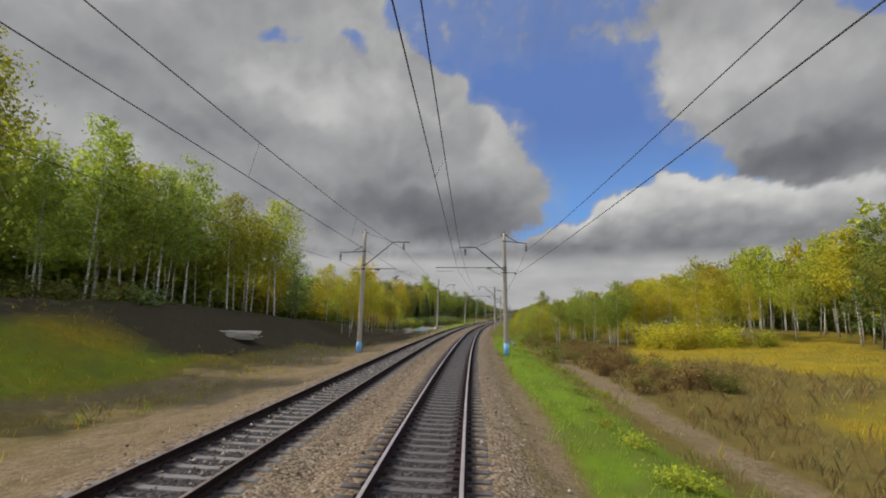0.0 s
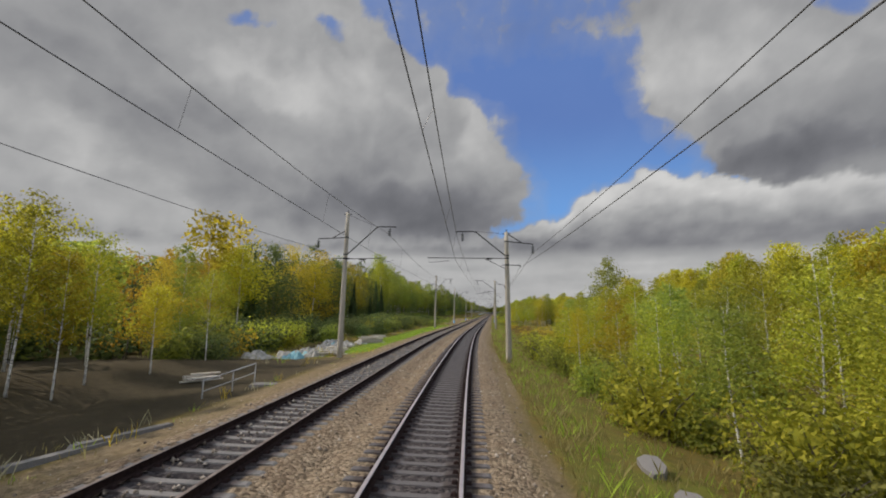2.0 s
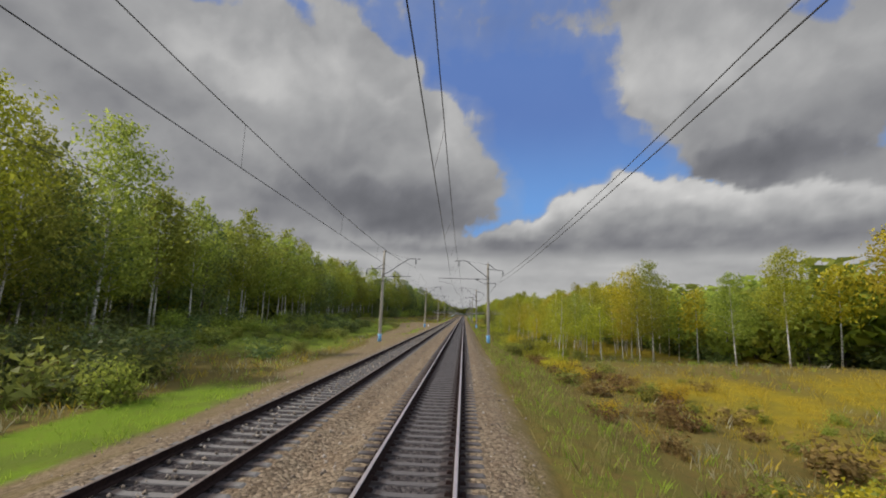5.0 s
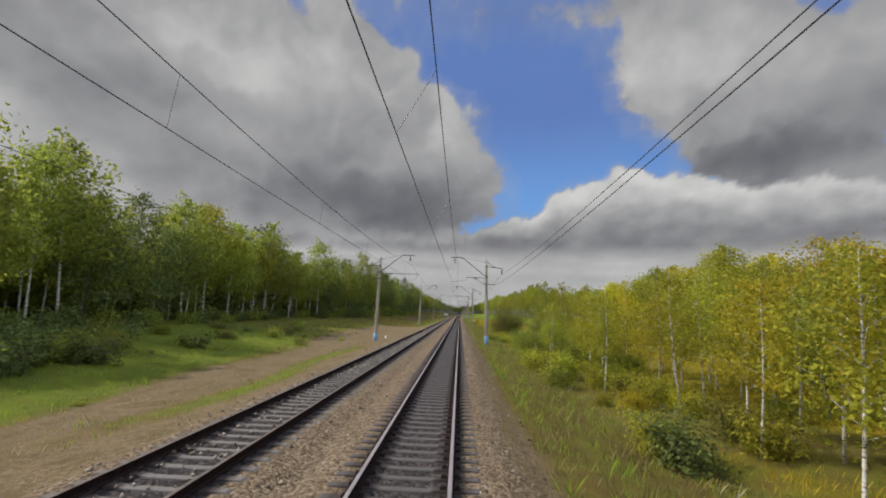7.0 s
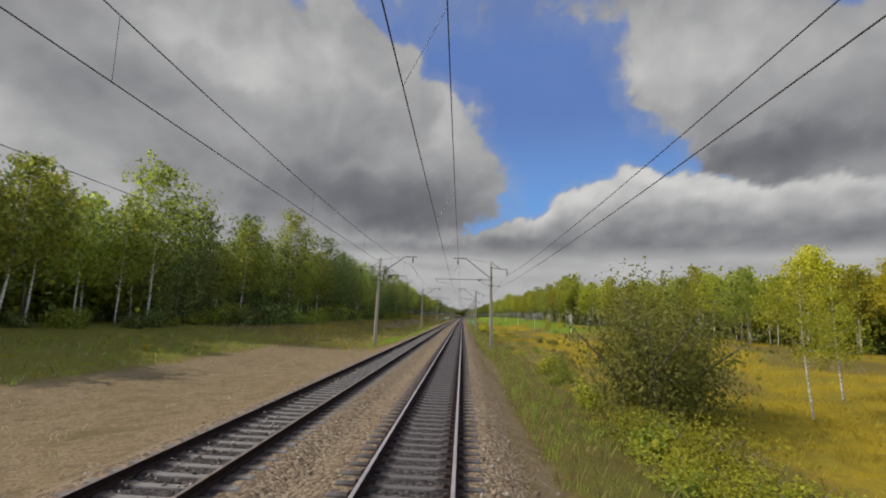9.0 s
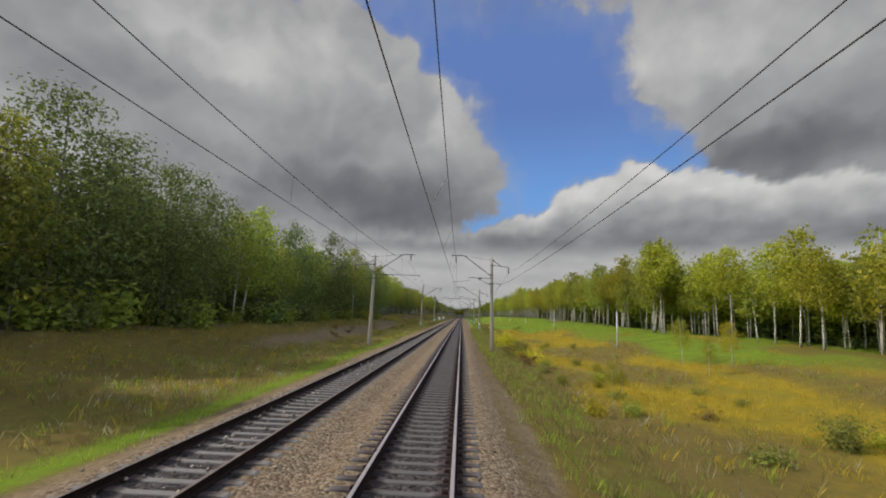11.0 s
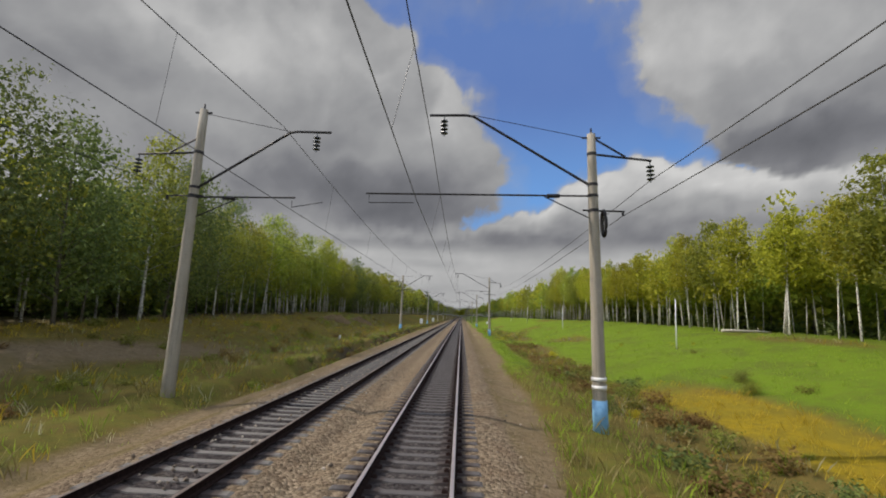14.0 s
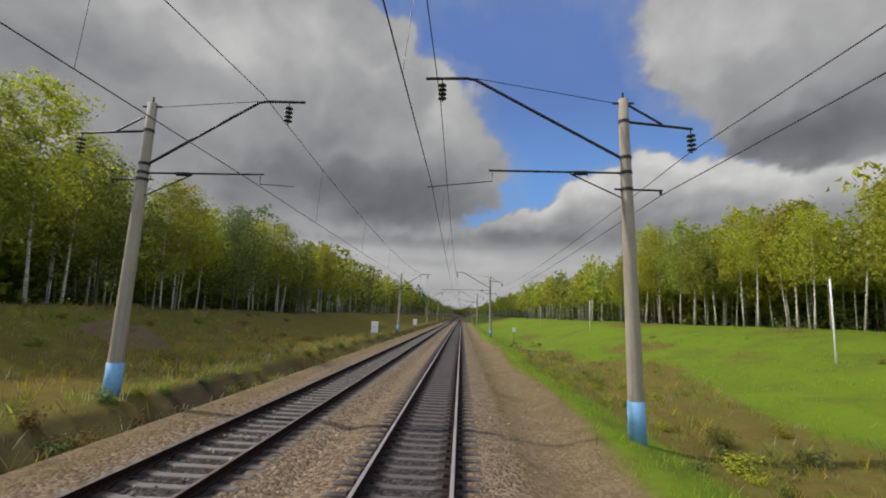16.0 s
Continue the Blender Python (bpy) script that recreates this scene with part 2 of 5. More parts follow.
def mesh_of(name, verts, tris, mats, index=None):
    """A mesh of triangles from arrays."""
    me = bpy.data.meshes.new(name)
    me.vertices.add(len(verts))
    me.vertices.foreach_set("co", np.asarray(verts, dtype=np.float32).ravel())
    me.loops.add(3 * len(tris))
    me.loops.foreach_set("vertex_index", np.asarray(tris, dtype=np.int32).ravel())
    me.polygons.add(len(tris))
    me.polygons.foreach_set("loop_start", np.arange(0, 3 * len(tris), 3, dtype=np.int32))
    if index is not None:
        me.polygons.foreach_set("material_index", np.asarray(index, dtype=np.int32))
    for m in mats:
        me.materials.append(m)
    me.update(calc_edges=True)
    return me


def rnd(a, b):
    return random.uniform(a, b)

# ================= ground =================
# edge of the wood (metres from the main track) and height of its foot, along the line
R_EDGE = [(-60, 34), (40, 33), (60, 40), (112, 44), (124, 46), (190, 46), (206, 19), (262, 20), (278, 36), (330, 38), (400, 36), (440, 33), (520, 31), (700, 26), (1600, 22)]
R_FOOT = [(-60, 0.8), (40, 0.6), (60, 1.4), (112, 1.6), (126, 0.4), (190, 0.3), (208, -1.4), (262, -1.4), (285, 0.2), (400, 0.9), (460, 1.7), (540, 2.7), (800, 2.8), (1600, 3)]
R_MAST = [(-60, -0.5), (39, -0.5), (97, -0.9), (156, -0.5), (217, -1.05), (400, -1.1), (461, -0.5), (523, -0.15), (1600, -0.2)]
L_EDGE = [(-60, 32), (30, 29), (58, 24), (72, 18), (92, 18), (103, 24), (118, 26), (186, 26), (205, 33), (240, 34), (330, 36), (365, 28), (400, 26), (430, 26), (455, 22), (478, 22.5), (500, 26.5), (560, 26), (700, 23), (1600, 22)]
L_FOOT = [(-60, 3.6), (40, 3.4), (75, 0.5), (95, -0.9), (180, -0.9), (210, 0.1), (330, 0.4), (400, 1.0), (470, 1.4), (540, 2.4), (800, 2.6), (1600, 3)]
L_MAST = [(-60, -0.7), (97, -0.8), (156, -0.45), (217, -0.95), (403, -0.85), (463, -0.15), (523, 0.1), (1600, 0.1)]


def smooth01(t):
    t = min(1.0, max(0.0, t))
    return t * t * (3 - 2 * t)


def ground_z(s, off):
    """Height of the ground, without the tilt of the banked bed."""
    if off >= -2.04:
        e, foot, m = lerp_table(s, R_EDGE), lerp_table(s, R_FOOT), lerp_table(s, R_MAST)
        if off < 1.75:
            z = -0.232 + 0.02 * band(abs(off), 1.0, 1.8, 0.3) - 0.10 * smooth01((-off - 1.5) / 0.5)
        elif off < 3.1:
            z = -0.22 + (min(-0.5, m + 0.35) + 0.22) * (off - 1.75) / 1.35
        elif off < 5.2:
            z = min(-0.5, m + 0.35) + (m - min(-0.5, m + 0.35)) * smooth01((off - 3.1) / 2.1)
        elif off < 8:
            z = m - 0.55 * math.sin(math.pi * (off - 5.2) / 5.6)
        else:
            z = m - 0.55 + (foot - m + 0.55) * smooth01((off - 8) / max(3.0, e - 8))
    else:
        o = -off
        e, foot, m = lerp_table(s, L_EDGE), lerp_table(s, L_FOOT), lerp_table(s, L_MAST)
        lo = min(-0.45, m + 0.2) if m < -0.3 else m - 0.25
        if o < 2.6:
            z = -0.345 + 0.12 * smooth01((o - 2.1) / 0.5)
        elif o < 5.8:
            z = -0.235 + 0.02 * band(abs(o + LEFT_TRACK), 1.0, 1.8, 0.3)
        elif o < 7.0:
            z = -0.22 + (lo + 0.22) * (o - 5.8) / 1.2
        elif o < 9.3:
            step = smooth01((s - 458) / 14)
            cut = lo - 0.35 * smooth01((o - 7.0) / 0.5) if o < 8.2 else lo - 0.35 + (m - lo + 0.42) * smooth01((o - 8.2) / 0.45) - 0.07 * smooth01((o - 8.8) / 0.5)
            z = (1 - step) * (lo + (m - lo) * smooth01((o - 7.0) / 2.3)) + step * cut
        elif o < 13:
            z = m - 0.15 * (o - 9.3) / 3.7
        else:
            z = m - 0.15 + (foot - m + 0.15) * smooth01((o - 13) / max(2.0, e - 13))
    return z


def bumps(s, off):
    k = smooth01((abs(off + 2) - 6) / 6)
    p = Vector((s, off, 0))
    k *= 1 + 1.8 * smooth01((40 - s) / 14) * (off < -13)
    return k * (0.28 * noise.noise(p * 0.09) + 0.12 * noise.noise(p * 0.4))


def terrain(s, off):
    """The point of the ground at chainage s, off metres to the right."""
    bed = 1 - smooth01((abs(off + 2.0) - 5) / 4)
    z = ground_z(s, off) + bumps(s, off) - (off + 1.0) * math.tan(cant(s)) * bed
    return place(s, off, z)


@functools.lru_cache(None)
def near(s, table, soft=6.0):
    """How far chainage s lies inside the stretches of the table, 0 to 1."""
    return max(smooth01((s - a) / soft + 0.5) * smooth01((b - s) / soft + 0.5) for a, b in table)


def band(o, a, b, soft=1.0):
    return smooth01((o - a) / soft + 0.5) * smooth01((b - o) / soft + 0.5)


def soil(s, off):
    """Share of bare dark earth, plus the shade painted along the trench."""
    w = 1.8 * noise.noise(Vector((s * 0.08, off * 0.2, 61)))
    if off > 0:
        return 0.0
    o = -off + w
    e = 1.25 * band(o, 16.5 - 7.8 * smooth01((s - 44) / 14), 27, 2.0) * near(s, ((28, 97),), 8)
    e = max(e, 0.8 * band(o, 10.5, 17, 1.5) * near(s, ((107, 117),), 3))
    e = max(e, 0.9 * band(o, 23, 30, 3) * near(s, ((-60, 34),), 10))
    # dark strip along the trench: soil, with its shaded edge put into the colour
    e = max(e, (0.55 + 0.9 * noise.noise(Vector((s * 0.16, off * 0.6, 71)))) * band(-off + 0.35 * w, 7.5, 8.7, 0.7) * near(s, ((470, 2000),), 12))
    return max(e, 0.8 * band(o, 26, 40, 4) * near(s, ((345, 2000),), 10), 0.0)


def cover(s, off):
    """Shares of ballast, sand, fresh grass and golden grass; the rest is brown weeds."""
    w = 2.2 * noise.noise(Vector((s * 0.06, off * 0.15, 5)))
    bal = band(off, -6.3, 2.3, 0.8)
    sand = grass = gold = 0.0
    if off > 0:
        o = off + 0.35 * w
        sand = band(o, 2.0, 2.9 + 0.25 * near(s, ((-60, 70),), 20) + 1.5 * near(s, ((462, 2000),), 20), 0.8)
        grass = band(o, 3.0, 6.6, 1.4) * (0.28 + 0.62 * near(s, ((-60, 70), (478, 2000),), 16))
        grass = max(grass, band(off + 2 * w, 5, 24, 8) * 0.3 * near(s, ((200, 300),), 14))
        field = band(off + 1.5 * w, 11 + 3 * near(s, ((-60, 60),), 8) + 3 * near(s, ((46, 60),), 8) - 2.5 * near(s, ((380, 455),), 20), 70, 5)
        gold = field * (1 - 0.8 * smooth01((noise.noise(Vector((s * 0.06, off * 0.14, 51))) - 0.13 + 0.25 * near(s, ((330, 455),), 20)) / 0.25)) * near(s, ((-60, 58), (118, 192), (214, 455),), 16)
        green = max(band(off + 2 * w, 22, 60, 6) * near(s, ((385, 470),), 30), band(off + 2 * w, 10 - 5 * smooth01((s - 500) / 14), 70, 7) * near(s, ((452, 2000),), 20))
        patch = noise.noise(Vector((s * 0.03, off * 0.07, 33))) + 0.6 * noise.noise(Vector((s * 0.11, off * 0.2, 40)))
        green *= 1 - 0.75 * smooth01((patch - 0.12) / 0.3)
        green *= 1 - band(off + w, 7.5, 15, 2) * near(s, ((430, 474),), 10)
        gold = max(gold, 0.9 * band(off + w, 9, 15, 2) * near(s, ((440, 474),), 10))
        green = max(green, 0.8 * band(off + 2 * w, 33, 60, 5) * near(s, ((118, 200),), 16))
        grass = max(grass, green)
        sand = max(sand, 0.9 * band(off + 0.5 * w, 7.9, 9.2, 0.8) * near(s, ((-60, 44),), 10))
        gold *= 1 - green
        wet = band(off + 0.6 * w, 6.6, 10.2, 1.0) * near(s, ((440, 508),), 14)
        grass *= 1 - 0.9 * wet
        gold *= 1 - 0.8 * wet
    else:
        o = -off + 0.35 * w
        sand = band(o, 6.0, 7.3, 0.8)
        sand = max(sand, band(o, 6.0, 10.0 - 1.8 * near(s, ((66, 92),), 8), 1.2) * near(s, ((-60, 100),), 10))
        sand = max(sand, band(o, 6.0, 9 + 5 * smooth01((s - 190) / 60) + 4 * smooth01((s - 266) / 20), 1.5) * near(s, ((182, 335),), 14))
        sand *= 1 - 0.75 * band(-off + w, 8.3, 10.2, 1.2) * near(s, ((236, 272),), 12)
        grass = 1.3 * band(o, 7.0, 11.0, 1.2) * near(s, ((100, 180),), 10)
        grass = max(grass, (0.8 - 0.5 * near(s, ((410, 2000),), 16)) * band(o, 7, 11, 2) * near(s, ((340, 2000),), 20))
        grass = max(grass, (0.62 - 0.25 * near(s, ((285, 345),), 20)) * band(-off + 2 * w, 13, 40, 5) * near(s, ((195, 345),), 20), 0.8 * band(-off + w, 8.0, 10.5, 1.2) * near(s, ((236, 272),), 12))
        sand = max(sand, (0.55 + 0.5 * w / 2.2) * band(o, 9, 16, 2) * near(s, ((-60, 52),), 12))
        gold = 0.75 * band(-off + 2.5 * w, 10, 24, 4) * near(s, ((-60, 34),), 12)
        grass = max(grass, 0.6 * band(-off + 3 * w, 15, 22, 3) * near(s, ((-60, 34),), 12))
        grass *= 1 - 0.5 * band(-off, 7.4, 8.7, 0.4) * near(s, ((480, 2000),), 20)
        sand = max(sand, 0.95 * band(-off + 1.5 * w, 14.5, 19, 2) * near(s, ((392, 480),), 16))
        w2 = noise.noise(Vector((s * 0.035, off * 0.11, 21)))
        gold = max(gold, (0.2 + 0.5 * w2) * band(-off, 11, 24, 3) * near(s, ((345, 2000),), 20))
        grass = max(grass, (0.5 - 0.9 * w2) * (1 - 0.6 * near(s, ((410, 2000),), 16)) * band(-off, 10, 26, 3) * near(s, ((345, 2000),), 20))
    if s > 345 and off < 0:
        grass *= 1 - 0.7 * band(-off + w, 9.5, 40, 1.5) * near(s, ((340, 418),), 14)
    return bal, sand * (1 - bal), grass * (1 - bal) * (1 - sand), gold * (1 - bal) * (1 - sand)


def ground_material():
    k = Mat("ground", 0.95, 0.06)
    at = k.node("ShaderNodeAttribute")
    at.attribute_name = "cover"
    sep = k.node("ShaderNodeSeparateColor", Color=at.outputs["Color"])
    v = k.coords()
    big, mid, fine = k.noise(0.12, 6, 0.6, v), k.noise(1.1, 6, 0.65, v), k.noise(14, 4, 0.7, v)
    stones = k.node("ShaderNodeTexVoronoi", Scale=13.0, Vector=v)
    oil = k.node("ShaderNodeAttribute")
    oil.attribute_name = "oil"
    grey = k.ramp(stones.outputs["Color"], [(0.1, (0.085, 0.064, 0.043)), (0.5, (0.175, 0.136, 0.09)), (0.95, (0.32, 0.255, 0.175))])
    grey = k.mix(k.ramp(mid, [(0.35, (0, 0, 0)), (0.7, (1, 1, 1))]), grey, k.mix(0.45, grey, (0.17, 0.11, 0.065)))
    grimy = k.ramp(stones.outputs["Color"], [(0.1, (0.027, 0.023, 0.022)), (0.5, (0.055, 0.047, 0.045)), (0.95, (0.105, 0.093, 0.086))])
    soak = k.maths("ADD", oil.outputs["Fac"], k.maths("MULTIPLY", k.maths("SUBTRACT", mid, 0.5), 0.7))
    grey = k.mix(k.ramp(soak, [(0.35, (0, 0, 0)), (0.65, (1, 1, 1))]), grey, grimy)
    sand = k.mix(big, k.mix(mid, (0.115, 0.083, 0.042), (0.215, 0.158, 0.08)), k.mix(fine, (0.10, 0.074, 0.038), (0.27, 0.203, 0.108)))
    sand = k.mix(0.45, sand, grey)
    sand = k.mix(k.maths("MULTIPLY", k.ramp(k.noise(1.6, 8, 0.75, v, 0.4), [(0.52, (0, 0, 0)), (0.68, (1, 1, 1))]), 0.55), sand, (0.055, 0.045, 0.024))
    sand = k.mix(k.maths("MULTIPLY", k.ramp(k.noise(0.55, 7, 0.7, v, 0.6), [(0.50, (0, 0, 0)), (0.66, (1, 1, 1))]), 0.7), sand, k.mix(fine, (0.06, 0.05, 0.022), (0.15, 0.125, 0.05)))
    green = k.mix(big, k.mix(mid, (0.072, 0.118, 0.010), (0.125, 0.198, 0.014)), k.mix(fine, (0.078, 0.13, 0.010), (0.20, 0.285, 0.022)))
    gold = k.mix(big, k.mix(mid, (0.14, 0.10, 0.010), (0.30, 0.215, 0.012)), k.mix(fine, (0.17, 0.125, 0.010), (0.39, 0.285, 0.018)))
    weed = k.mix(big, k.mix(mid, (0.075, 0.056, 0.016), (0.17, 0.128, 0.03)), k.mix(fine, (0.08, 0.056, 0.02), (0.21, 0.155, 0.046)))

    low = k.noise(0.32, 5, 0.6, v, 0.5)

    def edge(share):
        x = k.maths("ADD", share, k.maths("MULTIPLY", k.maths("SUBTRACT", k.maths("ADD", k.maths("ADD", k.maths("MULTIPLY", mid, 0.45), k.maths("MULTIPLY", fine, 0.2)), k.maths("MULTIPLY", low, 0.35)), 0.5), 1.7))
        return k.ramp(x, [(0.18, (0, 0, 0)), (0.82, (1, 1, 1))])
    blot = k.noise(3.2, 7, 0.72, v, 0.5)
    green = k.mix(k.maths("MULTIPLY", k.ramp(blot, [(0.50, (0, 0, 0)), (0.66, (1, 1, 1))]), 0.55), green, k.mix(fine, (0.05, 0.055, 0.012), (0.20, 0.17, 0.035)))
    green = k.mix(k.maths("MULTIPLY", k.ramp(low, [(0.46, (0, 0, 0)), (0.62, (1, 1, 1))]), 0.6), green, k.mix(fine, (0.045, 0.06, 0.012), (0.13, 0.15, 0.03)))
    gold = k.mix(k.maths("MULTIPLY", k.ramp(low, [(0.42, (0, 0, 0)), (0.62, (1, 1, 1))]), 0.62), gold, k.mix(fine, (0.07, 0.075, 0.015), (0.19, 0.165, 0.03)))
    gold = k.mix(k.maths("MULTIPLY", k.ramp(blot, [(0.46, (0, 0, 0)), (0.64, (1, 1, 1))]), 0.65), gold, k.mix(fine, (0.07, 0.065, 0.012), (0.21, 0.15, 0.025)))
    weed = k.mix(k.maths("MULTIPLY", k.ramp(blot, [(0.45, (0, 0, 0)), (0.62, (1, 1, 1))]), 0.6), weed, k.mix(fine, (0.035, 0.032, 0.012), (0.11, 0.12, 0.03)))
    c = k.mix(edge(at.outputs["Alpha"]), weed, gold)
    c = k.mix(edge(sep.outputs[2]), c, green)
    c = k.mix(edge(sep.outputs[1]), c, sand)
    so = k.node("ShaderNodeAttribute")
    so.attribute_name = "soil"
    c = k.mix(edge(so.outputs["Fac"]), c, k.mix(k.noise(3.5, 6, 0.7, v), (0.022, 0.018, 0.011), (0.085, 0.068, 0.04)))
    c = k.mix(edge(sep.outputs[0]), c, grey)
    k.colour(c)
    stony = k.maths("ADD", sep.outputs[0], k.maths("MULTIPLY", sep.outputs[1], 0.5), True)
    rough = k.maths("ADD", fine, k.maths("MULTIPLY", mid, 0.8))
    k.bump(k.maths("ADD", k.maths("MULTIPLY", k.maths("MULTIPLY", stones.outputs["Distance"], -1.1), stony), rough), 0.95, 0.06)
    return k.m


def build_ground():
    offs = [-4000, -1500, -600, -250, -120, -80, -60, -50, -44] + [-40 + 1.0 * i for i in range(26)] + [-14 + 0.5 * i for i in range(14)] + [-7 + 0.25 * i for i in range(40)] + [3 + 0.5 * i for i in range(24)] + [15 + 1.0 * i for i in range(34)] + [50, 56, 64, 80, 120, 250, 600, 1500, 4000]
    ss = [-900, -400, -200, -120, -80] + [-60 + 2.0 * i for i in range(381)] + [710 + 10 * i for i in range(40)] + [1150, 1250, 1400, 1600, 2000, 2600, 3400, 4300]
    verts, cols, oil, earth = [], [], [], []
    for s in ss:
        for o in offs:
            oil.append(max(band(o, -1.0, 1.0, 0.35), band(o - LEFT_TRACK, -1.1, 1.1, 0.35)))
            # one mask for bare earth and the trench's painted shade
            earth.append(soil(s, o))
            verts.append(tuple(terrain(s, o)))
            cols.append(cover(s, o))
    n = len(offs)
    faces = [(i * n + j, i * n + j + 1, (i + 1) * n + j + 1, (i + 1) * n + j) for i in range(len(ss) - 1) for j in range(n - 1)]
    me = bpy.data.meshes.new("ground")
    me.from_pydata(verts, [], faces)
    at = me.attributes.new("cover", "FLOAT_COLOR", "POINT")
    at.data.foreach_set("color", [x for c in cols for x in c])
    me.attributes.new("soil", "FLOAT", "POINT").data.foreach_set("value", earth)
    me.attributes.new("oil", "FLOAT", "POINT").data.foreach_set("value", oil)
    me.polygons.foreach_set("use_smooth", [True] * len(me.polygons))
    me.materials.append(ground_material())
    return tagged(new("ground", me), "ballast, sandy verge, weeds and autumn grass beside the railway", "ground", kind="structure")


build_ground()


# ================= backdrop: clouds =================
def fbm(p, octaves=5):
    return noise.fractal(p, 0.9, 2.1, octaves)


# edges of the blue gap: tenths of degrees up, degrees right
GAP_LEFT = [(100, 0.0), (118, 2.3), (147, 5.2), (182, 5.3), (205, 2.4), (216, 0.9), (256, 0.0), (280, -4.2), (303, -8.2), (331, -10.7), (356, -17), (450, -22)]
GAP_RIGHT = [(100, 34), (143, 31.2), (168, 27.8), (203, 24.1), (238, 21.1), (271, 19.0), (300, 19.2), (348, 18), (400, 20), (450, 24)]
# crest of the low cumulus: degrees right, degrees up
CREST = [(-60, 8.0), (0, 9.6), (5.9, 11.7), (10.2, 13.0), (13.6, 15.6), (16.3, 17.0), (20.3, 16.9), (23.3, 16.4), (28.0, 16.4), (32.6, 13.9), (36.1, 14.5), (39.6, 14.6), (42.9, 12.4), (50, 12), (70, 11)]
# grey bases and bright heads of the high clouds: degrees right, degrees up, half width, half height, strength
GREYS = [(-5.8, 12.8, 9, 3.4, -0.44), (-18.7, 14.0, 9, 4.0, -0.26), (-32, 13.5, 9, 4, -0.10), (-36, 22, 6, 3.5, -0.14), (-47.5, 24, 6, 5, -0.18), (-16, 20.5, 7, 3, -0.12), (34, 17.0, 7.5, 3.2, -0.46), (45, 21, 7, 4, -0.10), (6, 35.5, 10, 3, -0.14),
         (-34, 28.5, 6, 3.5, 0.18), (-27, 26.4, 3.5, 2.2, 0.18), (-20, 30, 6, 3, 0.14), (-2.4, 24.7, 2.6, 3.2, 0.28), (-9, 25.5, 5, 3, 0.12), (28, 27.8, 8, 4, 0.16), (21.4, 26.5, 2.5, 3, 0.16), (-48.5, 16.5, 5, 4, 0.20), (-40, 11, 10, 3, 0.12)]
GAPS = [(44.5, 17.2, 2.6, 2.2), (50, 15.5, 4, 2.4), (-34.5, 33.5, 4, 1.6), (-23, 34.6, 4, 1.6), (42, 31, 3.5, 1.8)]


def cloud_field(az, el):
    """Cover, brightness and nearness to the horizon of the sky at az degrees to the right and el degrees up."""
    wx = az + 1.9 * fbm(Vector((az * 0.22, el * 0.22, 1.0)))
    wy = el + 1.5 * fbm(Vector((az * 0.22, el * 0.22, 7.0)))
    left, right = lerp_table(wy * 10, GAP_LEFT), lerp_table(wy * 10, GAP_RIGHT)
    d = max(left - wx, wx - right)
    for cx, cy, rx, ry in GAPS:
        d = min(d, 2.6 * (math.hypot((wx - cx) / rx, (wy - cy) / ry) - (0.8 if cx > 0 else 0.42)))
    d += 0.9 * smooth01((az + 6) / 14) * smooth01((32 - el) / 6) * fbm(Vector((az * 0.12 + el * 0.10, el * 0.5, 11.0)))
    d = max(d, -6.5 + 5.6 * smooth01((el - 27) / 8) + 1.6 * fbm(Vector((az * 0.10, el * 0.22, 19.0))))
    sh = 0.575 + 0.10 * fbm(Vector((az * 0.09, el * 0.14, 3.0)))
    sh += 0.17 * (0.22 - abs(noise.noise(Vector((wx * 0.10, wy * 0.15, 23.0))))) + 0.08 * (0.22 - abs(noise.noise(Vector((wx * 0.31, wy * 0.40, 29.0)))))
    for cx, cy, rx, ry, k in GREYS:
        sh += k * math.exp(-((wx - cx) / rx) ** 2 - ((wy - cy) / ry) ** 2)
    # the low cumulus: bright crest, grey base, pale haze below
    top = lerp_table(az, CREST) + 0.9 * fbm(Vector((az * 0.22, 2.0, 5.0))) + 0.5 * abs(fbm(Vector((az * 0.7, 4.0, 5.0))))
    depth = top - el + 0.7 * fbm(Vector((az * 0.4, el * 0.5, 9.0)))
    span = max(1.5, top - 8.6)
    head = 0.60 + 0.34 * smooth01((az - 2) / 8) - 0.12 * smooth01((az - 30) / 10)
    body = head - (head - 0.36) * smooth01(depth / span * 1.05) + 0.12 * fbm(Vector((az * 0.3, el * 0.6, 15.0)))
    haze = 0.70 + 0.12 * fbm(Vector((az * 0.08, el * 0.5, 13.0)))
    pale = smooth01((8.8 - el) / 2.2)
    low = body * (1 - pale) + haze * pale
    on = smooth01(0.5 + depth / (0.8 + 2.6 * smooth01((4 - az) / 6)))
    sh = sh * (1 - on) + low * on
    d = max(d, depth * 3.0)
    c = 0.5 + 0.085 * d
    return min(1, max(0, c)), min(1, max(0, sh)), smooth01((26 - el) / 16)


